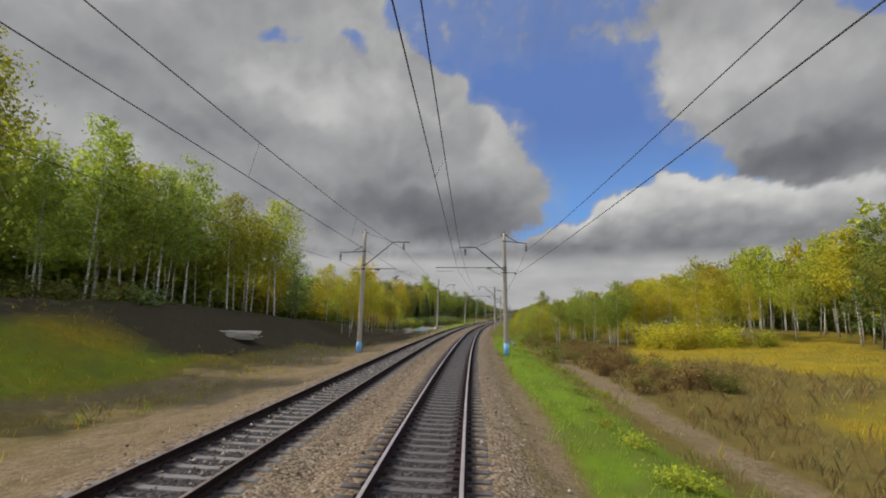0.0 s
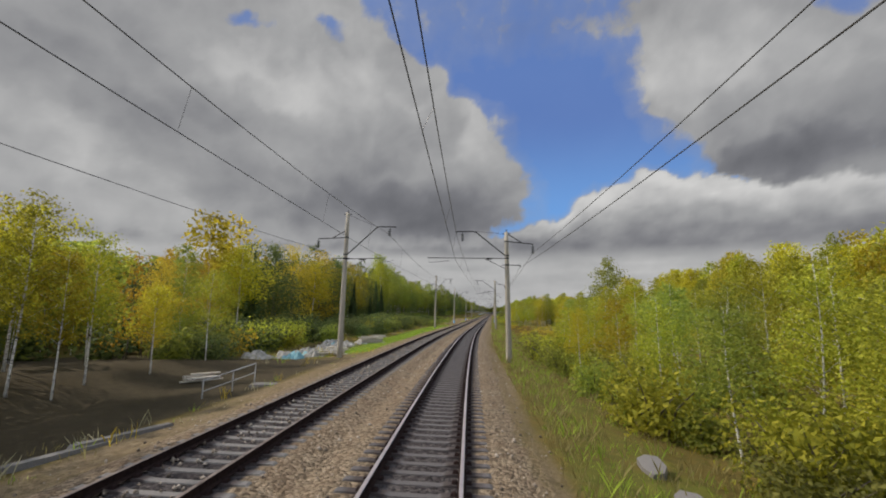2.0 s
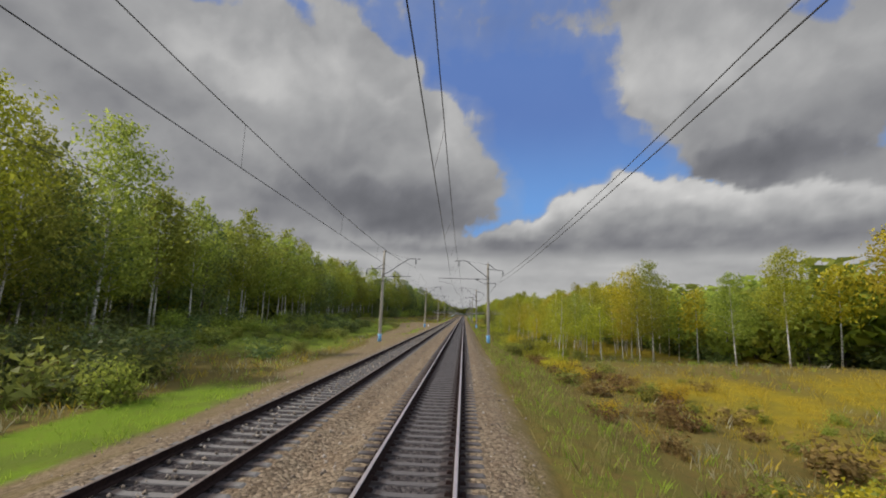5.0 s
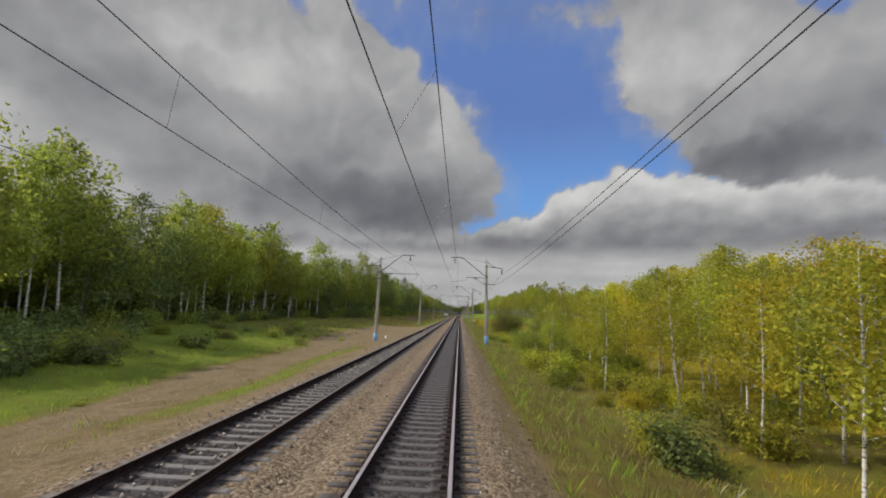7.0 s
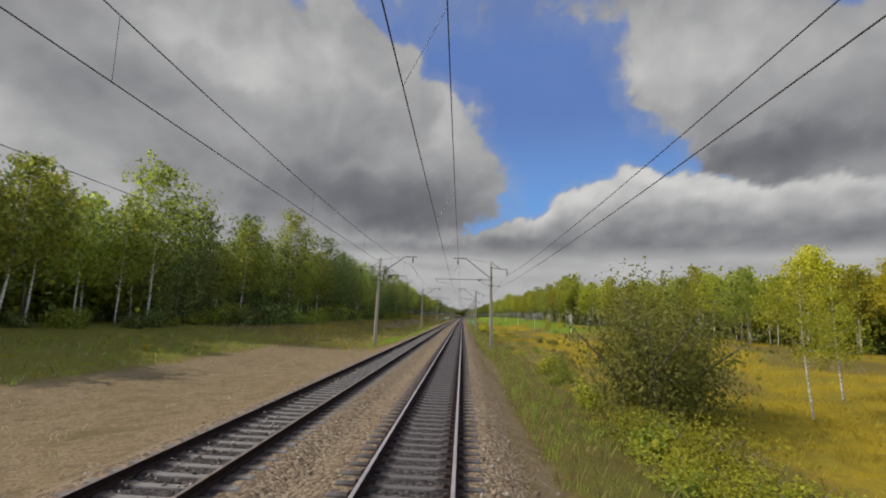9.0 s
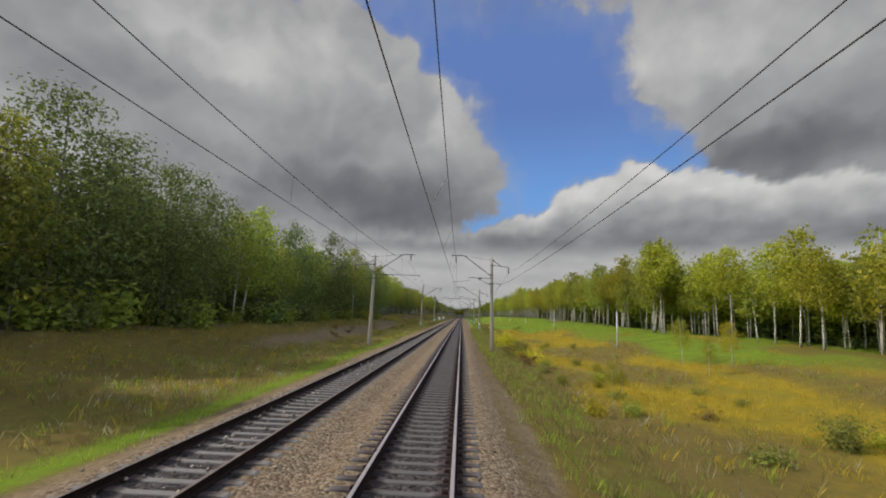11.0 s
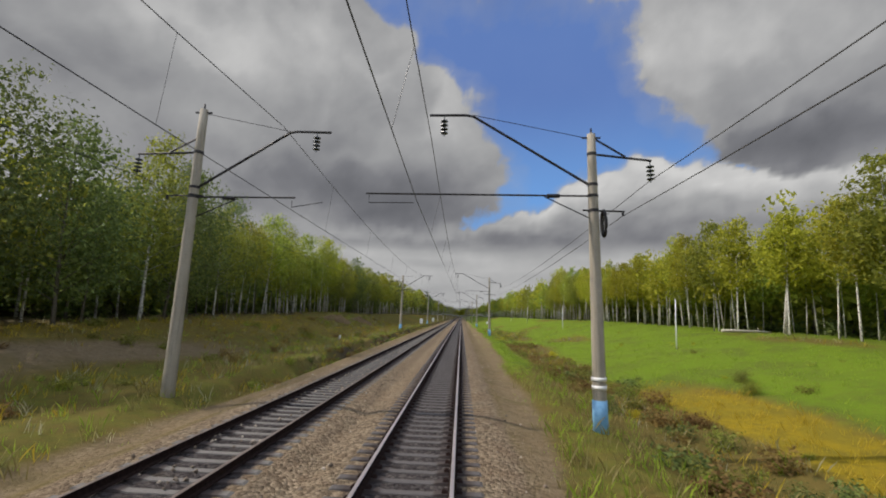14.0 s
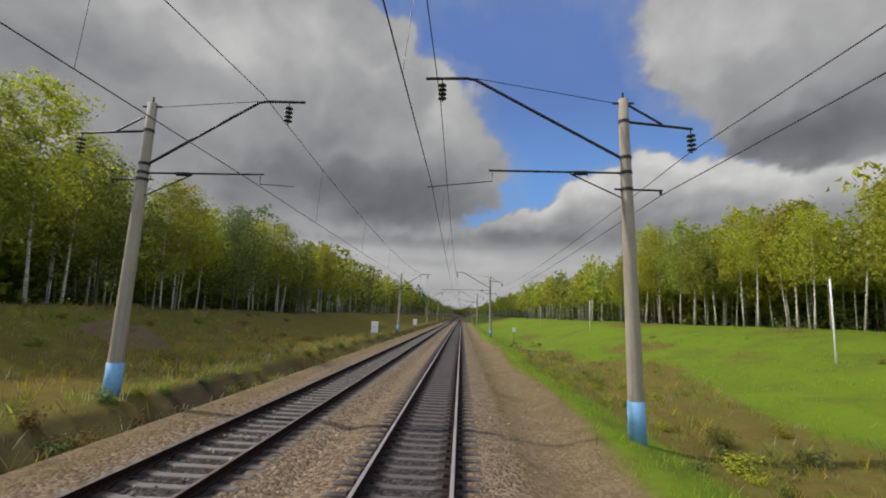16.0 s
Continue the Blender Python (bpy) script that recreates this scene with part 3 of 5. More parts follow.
def build_sky():
    """A dome segment ahead of the train, far behind everything."""
    r, na, ne = 2700.0, 300, 150
    verts, cols, uvs = [], [], []
    for j in range(ne + 1):
        el = -1.5 + 60.0 * j / ne
        for i in range(na + 1):
            az = -72 + 144.0 * i / na
            a, e = radians(az), radians(el)
            verts.append((r * math.sin(a) * math.cos(e), 230 + r * math.cos(a) * math.cos(e), 3 + r * math.sin(e)))
            cols.append((*cloud_field(az, el), 1.0))
            uvs.append((az / 60, el / 60))
    n = na + 1
    faces = [(j * n + i, (j + 1) * n + i, (j + 1) * n + i + 1, j * n + i + 1) for j in range(ne) for i in range(na)]
    me = bpy.data.meshes.new("backdrop")
    me.from_pydata(verts, [], faces)
    me.attributes.new("cloud", "FLOAT_COLOR", "POINT").data.foreach_set("color", [x for c in cols for x in c])
    uv = me.uv_layers.new(name="UVMap")
    uv.data.foreach_set("uv", [x for f in faces for i in f for x in uvs[i]])
    me.polygons.foreach_set("use_smooth", [True] * len(me.polygons))
    me.materials.append(sky_material())
    return tagged(new("backdrop", me), "blue sky with large grey and white cumulus clouds", "sky", kind="structure")


build_sky()

# ================= tracks =================
def rail_profile(x0):
    """Outline of a rail, 0.18 m high with its head at z = 0."""
    return [(x0 - 0.075, -0.18), (x0 + 0.075, -0.18), (x0 + 0.075, -0.165), (x0 + 0.012, -0.145), (x0 + 0.010, -0.05), (x0 + 0.036, -0.04), (x0 + 0.036, -0.008), (x0 + 0.026, 0.0),
            (x0 - 0.026, 0.0), (x0 - 0.036, -0.008), (x0 - 0.036, -0.04), (x0 - 0.010, -0.05), (x0 - 0.012, -0.145), (x0 - 0.075, -0.165)]


RAIL_S = [-60 + 4.0 * i for i in range(70)] + [220 + 10.0 * i for i in range(128)]


def build_rail(off, parent, head):
    prof = rail_profile(off)
    g, n = Geo(), len(prof)
    verts = [tuple(on_track(s, o, z)) for s in RAIL_S for o, z in prof]
    for i in range(len(RAIL_S) - 1):
        for j in range(n):
            k = (j + 1) % n
            g.f.append((i * n + j, i * n + k, (i + 1) * n + k, (i + 1) * n + j))
            g.mi.append(1 if j in (6, 7, 8) else 0)
    g.v = verts
    return part("rail", g, [RUST, head], parent, "rusty steel rail with a worn running face")


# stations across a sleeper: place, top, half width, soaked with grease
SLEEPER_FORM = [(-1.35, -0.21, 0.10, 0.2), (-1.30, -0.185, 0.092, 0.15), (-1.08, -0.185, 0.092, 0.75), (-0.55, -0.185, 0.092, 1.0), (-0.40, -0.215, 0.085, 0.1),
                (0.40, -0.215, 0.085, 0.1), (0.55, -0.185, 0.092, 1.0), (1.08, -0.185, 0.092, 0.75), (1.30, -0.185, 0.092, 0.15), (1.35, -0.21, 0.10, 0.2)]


def sleeper_geo(g, m=None):
    """A concrete sleeper 2.7 m long with sloped shoulders and waisted middle."""
    vs, fs, n = [], [], len(SLEEPER_FORM)
    for x, z, w, _ in SLEEPER_FORM:
        vs += [(x, -w - 0.045, z - 0.15), (x, -w, z), (x, w, z), (x, w + 0.045, z - 0.15)]
    for i in range(n - 1):
        for j in range(3):
            fs.append((4 * i + j, 4 * i + j + 1, 4 * i + 5 + j, 4 * i + 4 + j))
    e = 4 * (n - 1)
    fs += [(0, 3, 2, 1), (e, e + 1, e + 2, e + 3)]
    g.add([m @ Vector(p) for p in vs] if m else vs, fs)
    return g


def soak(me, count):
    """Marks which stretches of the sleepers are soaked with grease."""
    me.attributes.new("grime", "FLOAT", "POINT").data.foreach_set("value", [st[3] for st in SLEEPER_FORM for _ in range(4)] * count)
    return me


def build_track(off, label):
    track = tagged(new("railway_track"), label, "railway track", "tracks")
    track.location = place(0, off)
    inv = track.matrix_basis.inverted()
    for x in (-0.795, 0.795):
        build_rail(off + x, track, SHINE if off == 0 else DULL).matrix_parent_inverse = inv
    return track, inv


TRACKS = [build_track(0.0, "main railway track on concrete sleepers in dark stained ballast"),
          build_track(LEFT_TRACK, "second railway track on concrete sleepers beside the main one")]


# ================= contact line masts =================
MAST_S = [-26, 39.5, 97, 156, 217.3, 279, 341, 402.7, 462, 524, 585, 646, 707, 768, 829, 890, 951, 1012]
R_OFF = [(-26, 3.6), (40, 3.75), (97, 3.55), (156, 3.8), (217, 4.0), (279, 4.2), (403, 4.35), (462, 5.25), (524, 5.65), (1100, 5.4)]
L_OFF = [(-26, -8.9), (40, -9.25), (97, -8.95), (156, -8.6), (217, -9.8), (279, -9.35), (403, -9.5), (462, -8.9), (524, -9.4), (1100, -9.1)]
R_TOP = [(-26, 9.3), (40, 10.0), (97, 8.75), (156, 9.3), (217, 9.3), (279, 9.3), (403, 9.3), (462, 9.05), (524, 9.35), (1100, 9.3)]
L_TOP = [(-26, 10.2), (97, 10.3), (156, 10.2), (217, 10.7), (279, 9.3), (403, 9.4), (462, 10.0), (524, 9.3), (1100, 9.6)]
LONG_R = [0, 1, 1] + [0, 1] * 8
LEFT_WIRE = -5.3
WIRE_CONTACT = 6.62
PAINT_R, PAINT_L = (39.5, 217.3, 279, 462, 524, 585), (39.5, 217.3, 279, 524, 585)
# heights of the fittings over the rails, along the line: foot and tip of the bracket, steady arm, small bracket
R_JOINT = [(-26, 6.9), (40, 6.75), (97, 7.0), (156, 7.4), (217, 7.55), (279, 7.4), (403, 7.4), (462, 7.3), (524, 7.55), (1100, 7.5)]
R_TIP = [(-26, 8.9), (40, 8.8), (97, 8.85), (156, 9.35), (217, 9.65), (279, 9.7), (403, 9.7), (462, 9.75), (524, 10.05), (1100, 9.8)]
R_ARM = [(-26, 7.0), (40, 6.95), (97, 6.8), (156, 7.1), (217, 7.3), (279, 7.2), (403, 7.1), (462, 6.92), (524, 7.1), (1100, 7.1)]
R_SMALL = [(-26, 6.5), (40, 6.5), (97, 6.3), (156, 6.6), (217, 6.8), (279, 6.42), (403, 6.5), (462, 6.42), (524, 6.6), (1100, 6.6)]
L_DROP = [(-26, 0.3), (40, 0.45), (97, 0.5), (156, 0.2), (217, 0.0), (279, -0.05), (403, 0.1), (462, 0.5), (524, 0.3), (1100, 0.2)]
L_REACH = [(-26, 0.0), (279, 0.0), (403, 0.3), (462, 1.0), (524, 0.7), (1100, 0.4)]


def insulator(x, y, z, discs=4):
    g = Geo()
    g.tube([(x, y, z), (x, y, z - 0.14 * discs - 0.16)], 0.018, 6)
    for i in range(discs):
        g.lathe((x, y, z - 0.20 - 0.14 * i), [(0.03, 0.06), (0.12, 0.03), (0.13, 0.0), (0.05, -0.03)], 10)
    return g


def build_mast(s, off, top, side, long_arm, mid, painted):
    """A concrete mast: side +1 stands right of the track whose middle is mid, -1 left."""
    base = terrain(s, off).z
    m = tagged(new("contact_line_mast"), "tapered concrete mast with blue-painted foot carrying the overhead line" if painted else "tapered weathered concrete mast carrying the overhead line",
               "railway mast", "overhead line masts")
    m.location = place(s, off, base)
    lean = -0.022 + rnd(-0.004, 0.004) if side > 0 else 0.008 + rnd(-0.004, 0.004)
    m.rotation_euler = (rnd(-0.006, 0.006), lean, heading(s))
    h = top - base
    g = Geo()
    n = 9
    g.tube([(0, 0, -0.6 + (h + 0.6) * i / n) for i in range(n + 1)], [0.225 - 0.085 * i / n for i in range(n + 1)], 14)
    part("pole", g, POLE, m, "", True)
    cap = Geo()
    cap.tube([(0, 0, h), (0, 0, h + 0.22)], [0.04, 0.025], 6)
    cap.box((0, 0, h - 0.12), (0.62, 0.05, 0.05))
    part("cap_pin", cap, STEEL, m)
    if painted:
        b = Geo()
        b.tube([(0, 0, -0.2), (0, 0, 0.5), (0, 0, 1.0 + rnd(-0.1, 0.15))], [0.236, 0.232, 0.228], 14)
        part("painted_foot", b, BLUE, m, "sky-blue painted foot", True)
        for z in (1.25, 1.5) if s == 462 and side > 0 else ():
            c = Geo()
            c.tube([(0, 0, z), (0, 0, z + 0.12)], [0.230, 0.229], 14)
            part("painted_band", c, WHITE, m, "faded white painted band", True)
    zt = top - base                      # heights below are measured from the foot
    zr = 0 - base
    inw = -side                          # towards the track
    reach = abs(off - mid) + (0.0 if side > 0 else lerp_table(s, L_REACH))
    drop = lerp_table(s, L_DROP)
    # upper bracket: sloping tube with a level end that carries the hanger wire
    g = Geo()
    za, zb = (lerp_table(s, R_JOINT) + zr, lerp_table(s, R_TIP) + zr) if side > 0 else (7.55 - drop + zr, 9.75 - drop + zr)
    g.tube([(inw * 0.12, 0, za), (inw * (reach - 1.3), 0, zb - 0.05), (inw * (reach - 1.05), 0, zb), (inw * (reach + 0.2), 0, zb)], 0.045, 7)
    br = part("bracket", g, STEEL, m)
    g = Geo()
    g.tube([(inw * 0.05, 0, zt - 0.15), (inw * (reach - 1.3), 0, zb)], 0.012, 5)
    part("tie_rod", g, STEEL, br)
    part("insulator", insulator(inw * (reach - 0.3), 0, zb - 0.03), GLASSY, br, "string of dark disc insulators")
    # lower arm that steadies the contact wire
    zc = (lerp_table(s, R_ARM) if side > 0 else 7.35 - 1.3 * drop) + zr
    tip = reach + 2.3 if long_arm else reach - 1.7
    if side < 0:
        tip = reach + 0.9 if long_arm else reach - 0.9
    g = Geo()
    g.tube([(inw * 0.12, 0, zc), (inw * tip, 0, zc + rnd(0.0, 0.12))], 0.032, 6)
    g.tube([(inw * (1.1), 0, zc), (inw * 1.5, 0, zc)], 0.07, 8)
    g.tube([(inw * 0.12, 0, zc - 0.75), (inw * 1.6, 0, zc - 0.02)], 0.022, 5)
    arm = part("steady_arm", g, STEEL, m)
    g = Geo()
    cx = reach + 0.7 if long_arm and side > 0 else reach + 0.1
    g.tube([(inw * (tip - 0.1), 0, zc), (inw * (tip - 0.1), 0, zc - 0.25), (inw * cx, 0, WIRE_CONTACT + zr + 0.05)], 0.015, 5)
    part("registration_rod", g, STEEL, arm)
    # bracket for the feeder on the field side
    zo = zt - 0.7 if side > 0 else 8.35 + zr
    ze = zo - (0.22 if side > 0 else 0.12)
    g = Geo()
    far = 1.95 if side > 0 else 2.25
    g.tube([(side * 0.1, 0, zo), (side * far, 0, ze)], 0.038, 6)
    g.tube([(side * 0.1, 0, min(zt - 0.1, zo + 0.55)), (side * 1.1, 0, zo + (ze - zo) * 0.5 + 0.03)], 0.034, 6)
    ob = part("feeder_bracket", g, STEEL, m)
    part("insulator", insulator(side * (far - 0.05), 0, ze - 0.02, 4), GLASSY, ob, "string of dark disc insulators")
    g = Geo()
    zs = (lerp_table(s, R_SMALL) if side > 0 else 6.74) + zr
    g.tube([(-side * 0.35, 0, zs + 0.02), (side * 1.0, 0, zs - 0.02)], 0.03, 6)
    g.tube([(side * 0.95, 0, zs), (side * 0.95, 0, zs - 0.15)], 0.04, 8)
    part("small_bracket", g, STEEL, m)
    for z in (za, zc, zo, zs):
        r = 0.225 - 0.085 * z / zt + 0.012
        g = Geo()
        g.tube([(0, 0, z - 0.05), (0, 0, z + 0.05)], r, 14)
        part("clamp", g, STEEL, m)
    if side > 0 and s == 462:
        g = Geo()
        g.tube([(0.32, 0.5 * 0.42 * math.sin(w * 0.3927), 6.0 + zr + 0.42 * math.cos(w * 0.3927)) for w in range(17)], 0.06, 6)
        part("cable_coil", g, STEEL, m, "coil of dark cable tied to the mast")
    return m


for i, s in enumerate(MAST_S):
    build_mast(s, lerp_table(s, R_OFF), lerp_table(s, R_TOP), 1, LONG_R[i], 0.0, s in PAINT_R)
    build_mast(s + 0.6, lerp_table(s, L_OFF), lerp_table(s, L_TOP), -1, s in (279, 402.7), LEFT_WIRE, s in PAINT_L)


# ================= wires =================
def span_points(p, q, sag, n=10):
    pts = []
    for i in range(n + 1):
        t = i / n
        v = Vector(p).lerp(Vector(q), t)
        v.z -= 4 * sag * t * (1 - t)
        pts.append(v)
    return pts


def build_wire(name, label, spots, sag, r=0.013, parent=None):
    g = Geo()
    pts = []
    for a, b in zip(spots, spots[1:]):
        seg = span_points(a, b, sag)
        pts += seg if not pts else seg[1:]
    g.tube(pts, r, 5)
    return tagged(new(name, g.mesh(name, WIRE)), label, "wire", "overhead wires")


# where the wires hang at the masts: chainage, metres right of the main track or of the second line
CONTACT_OFF = [(-26, -0.47), (39.5, -0.5), (97, -0.38), (156, 0.2), (217, -0.75), (279, -0.15), (341, -0.5), (403, -0.12), (462, -0.75), (524, -0.12), (585, -0.6), (646, -0.1), (707, -0.6), (768, -0.1), (1012, -0.3)]
HANGER_OFF = [(-26, -0.25), (39.5, -0.2), (97, -0.2), (156, 0.25), (217, 0.1), (279, 0.5), (341, 0.3), (403, 0.12), (462, -0.35), (524, 0.05), (1012, 0.0)]
SECOND_OFF = [(-26, -0.5), (39.5, -0.5), (97, -0.4), (156, 0.15), (217, -0.45), (279, 0.15), (341, -0.2), (403, 0.1), (462, -0.45), (524, -0.25), (1012, -0.2)]
HANGER_TOP = [(-26, 8.2), (40, 8.1), (97, 8.1), (156, 8.5), (217, 8.8), (403, 8.8), (462, 8.85), (524, 9.15), (1012, 8.9)]
SECOND_TOP = [(-26, 8.6), (403, 8.6), (462, 9.15), (524, 9.35), (1012, 9.2)]


def hang_line(mid, sign):
    """Hanger wire, contact wire and droppers over one track."""
    if sign > 0:
        hang = [place(s, lerp_table(s, HANGER_OFF), lerp_table(s, HANGER_TOP)) for s in MAST_S]
        con = [place(s, lerp_table(s, CONTACT_OFF), WIRE_CONTACT) for s in MAST_S]
    else:
        hang = [place(s, mid + 0.5 * lerp_table(s, SECOND_OFF), lerp_table(s, SECOND_TOP)) for s in MAST_S]
        con = [place(s, mid + lerp_table(s, SECOND_OFF), WIRE_CONTACT) for s in MAST_S]
    build_wire("hanger_wire", "dark sagging hanger wire above the railway track", hang, 1.05)
    build_wire("contact_wire", "dark taut contact wire above the railway track", con, 0.06, 0.012)
    d = tagged(new("dropper_wires"), "thin droppers tying the contact wire to the hanger wire", "wire")
    d.location = hang[0]
    g = Geo()
    for i in range(len(MAST_S) - 1):
        for t in (0.1, 0.25, 0.42, 0.58, 0.75, 0.9):
            a = hang[i].lerp(hang[i + 1], t)
            a.z -= 4 * 1.05 * t * (1 - t)
            b = con[i].lerp(con[i + 1], t)
            b.z -= 4 * 0.06 * t * (1 - t)
            g.tube([a - hang[0], b - hang[0]], 0.006, 4)
    part("dropper", g, WIRE, d)["kind"] = "stuff"


hang_line(0.0, 1)
hang_line(LEFT_WIRE, -1)
build_wire("feeder_wire", "dark feeder wire on the mast brackets above the verge", [place(s, lerp_table(s, R_OFF) + 1.68, lerp_table(s, R_TOP) - 1.58) for s in MAST_S], 0.55)
build_wire("earth_wire", "thin dark wire on the small mast brackets", [place(s, lerp_table(s, R_OFF) + 0.81, lerp_table(s, R_SMALL) - 0.14) for s in MAST_S], 0.45, 0.012)
build_wire("feeder_wire", "dark feeder wire on the mast brackets above the verge", [place(s + 1, lerp_table(s, L_OFF) - 2.2, 7.5) for s in MAST_S], 0.7)


# ================= trees and bushes =================
def trunk_geo(h, r, bend, limbs, first, spread, bare=False):
    g = Geo()
    n = 4 if bare else 7
    ax, ay = rnd(-bend, bend), rnd(-bend, bend)

    def at(t):
        return Vector((ax * math.sin(2.2 * t) * h, ay * math.sin(1.7 * t) * h, t * h))
    g.tube([at(i / n) - Vector((0, 0, 0.3 * (i == 0))) for i in range(n + 1)], [r * (1.15 if i == 0 else 1) * (1 - 0.93 * i / n) + 0.008 for i in range(n + 1)], 5 if bare else 7)
    tips = []
    for i in range(limbs):
        u = (i + rnd(0, 0.9)) / limbs
        t = first + (0.97 - first) * u
        p, w = at(t), i * 2.399 + rnd(-0.5, 0.5)
        ln = spread * (0.55 + 0.55 * math.sin(math.pi * (0.15 + 0.8 * u))) * (1.15 - 0.6 * u) * rnd(0.65, 1.25)
        d = Vector((math.cos(w), math.sin(w), rnd(0.45, 1.1)))
        q1, q2 = p + d * ln * 0.5, p + Vector((d.x, d.y, d.z * 0.75)) * ln
        rr = max(0.012, r * (1 - t) * 0.42)
        if not bare:
            g.tube([p, q1, q2], [rr, rr * 0.6, 0.008], 3, 0, False)
        tips += [(q1, ln * 0.30), (q2, ln * 0.36)]
    tips.append((at(0.97), spread * 0.2))
    tips.append((at(0.90), spread * 0.25))
    return g, tips


def crown_mesh(tips, count, size, mat, droop=0.3, quads=False):
    """Many small leaf clumps, each a leaf-shaped face or bent pair of faces, gathered round the limbs."""
    gen = np.random.default_rng(random.randrange(1 << 30))
    c = np.array([tuple(t[0]) for t in tips])
    r = np.array([t[1] for t in tips])
    wt = np.maximum(0.1, r) ** 1.5
    pick = gen.choice(len(tips), count, p=wt / wt.sum())
    rr = r[pick][:, None]
    p = c[pick] + np.clip(gen.normal(0, 1, (count, 3)), -1.9, 1.9) * rr * np.array([0.80, 0.80, 0.72])
    p[:, 2] -= droop * gen.random(count) * r[pick]
    n = (p - c[pick]) / np.maximum(rr, 0.05) + (0, 0, 0.45) + gen.normal(0, 0.55, (count, 3))
    u = np.cross(n, gen.normal(0, 1, (count, 3)))
    u /= np.linalg.norm(u, axis=1)[:, None]
    w = np.cross(n, u)
    w /= np.linalg.norm(w, axis=1)[:, None]
    n = np.cross(u, w)
    L = size * gen.uniform(0.6, 1.35, (count, 1))
    W = size * gen.uniform(0.45, 0.95, (count, 1))
    i = np.arange(count)
    if quads:
        v = np.stack([p - u * L * 0.5, p + w * W * 0.5 + n * 0.12 * L, p + u * L * 0.5, p - w * W * 0.5 + n * 0.12 * L * gen.uniform(-1, 1, (count, 1))], 1).reshape(-1, 3)
        f = np.concatenate([np.stack([4 * i, 4 * i + 1, 4 * i + 2], 1), np.stack([4 * i, 4 * i + 2, 4 * i + 3], 1)])
    else:
        v = np.stack([p - u * L * 0.6, p + w * W * 0.6 + u * L * 0.2, p + u * L * 0.5 - w * W * 0.5], 1).reshape(-1, 3)
        f = np.stack([3 * i, 3 * i + 1, 3 * i + 2], 1)
    return mesh_of("crown", v, f, [mat])


LIBRARY, MIDDLE, JOINED = {}, {}, {}


def make_tree(kind, name, label, trunk_mat, leaf, h, r, limbs, first, spread, count, size, bend=0.03):
    for lib, cnt, sz in ((LIBRARY, count, size), (MIDDLE, int(count * 0.24), size * 1.65), (JOINED, count // 14, size * 2.9)):
        t = tagged(new(name), label, "tree")
        st = random.getstate()
        g, tips = trunk_geo(h, r, bend, limbs, first, spread, lib is not LIBRARY)
        part("trunk", g, trunk_mat, t, "", True)
        part("crown", crown_mesh(tips, cnt, sz, LEAF[leaf], quads=False), LEAF[leaf], t)
        if lib is not JOINED:
            random.setstate(st)
        lib.setdefault(kind, []).append(t)


def make_bush(kind, leaf, label, h, count, size, stems=9):
    t = tagged(new("bush"), label, "bush")
    g, tips = Geo(), []
    for i in range(stems):
        w = rnd(0, 2 * math.pi)
        d = Vector((math.cos(w) * rnd(0.1, 0.65), math.sin(w) * rnd(0.1, 0.65), 1))
        ln = h * rnd(0.55, 1.0)
        b = Vector((rnd(-0.3, 0.3) * h * 0.5, rnd(-0.3, 0.3) * h * 0.5, -0.15))
        pts = [b, b + d * ln * 0.45, b + Vector((d.x * 1.3, d.y * 1.3, 0.85)) * ln * 0.95]
        g.tube(pts, [0.03 * h / 2, 0.018 * h / 2, 0.006], 5, 0, False)
        tips += [(b + d * ln * 0.15, h * 0.2), (b + d * ln * 0.3, h * 0.22), (pts[1], h * 0.2), (pts[2], h * 0.15), (b + d * ln * 0.7, h * 0.19)]
    part("stem", g, BARK, t)
    part("crown", crown_mesh(tips, count, size, LEAF[leaf]), LEAF[leaf], t)
    LIBRARY.setdefault(kind, []).append(t)
    t = tagged(new("bush"), label, "bush")
    part("crown", crown_mesh(tips, count // 6, size * 2.0, LEAF[leaf]), LEAF[leaf], t)
    JOINED.setdefault(kind, []).append(t)


def make_spruce(kind, h):
    t = tagged(new("spruce_tree"), "dark green spruce with drooping layered branches", "tree")
    g = Geo()
    g.tube([(0, 0, -0.3), (0, 0, h * 0.5), (0, 0, h)], [0.16, 0.09, 0.01], 7)
    part("trunk", g, BARK, t, "", True)
    vs, fs = [], []
    for i in range(700):
        z = h * (0.06 + 0.93 * (i / 700) ** 0.85)
        rr = 0.15 * (h - z) * rnd(0.45, 1.25) + 0.06
        w = i * 2.399 + rnd(-0.5, 0.5)
        d, side = Vector((math.cos(w), math.sin(w), 0)), Vector((-math.sin(w), math.cos(w), 0))
        wd = 0.10 + 0.17 * rr
        a, b = d * rr * 0.15 + Vector((0, 0, z)), d * rr + Vector((0, 0, z - 0.28 * rr))
        m = d * rr * 0.65 + Vector((0, 0, z - 0.10 * rr))
        o = len(vs)
        vs += [a, m + side * wd, b, m - side * wd, m - Vector((0, 0, wd * 0.9))]
        fs += [(o, o + 1, o + 2), (o, o + 2, o + 3), (o, o + 4, o + 2)]
    g = Geo()
    g.add(vs, fs)
    part("crown", g, LEAF["needle"], t)
    LIBRARY.setdefault(kind, []).append(t)
    JOINED.setdefault(kind, []).append(t)


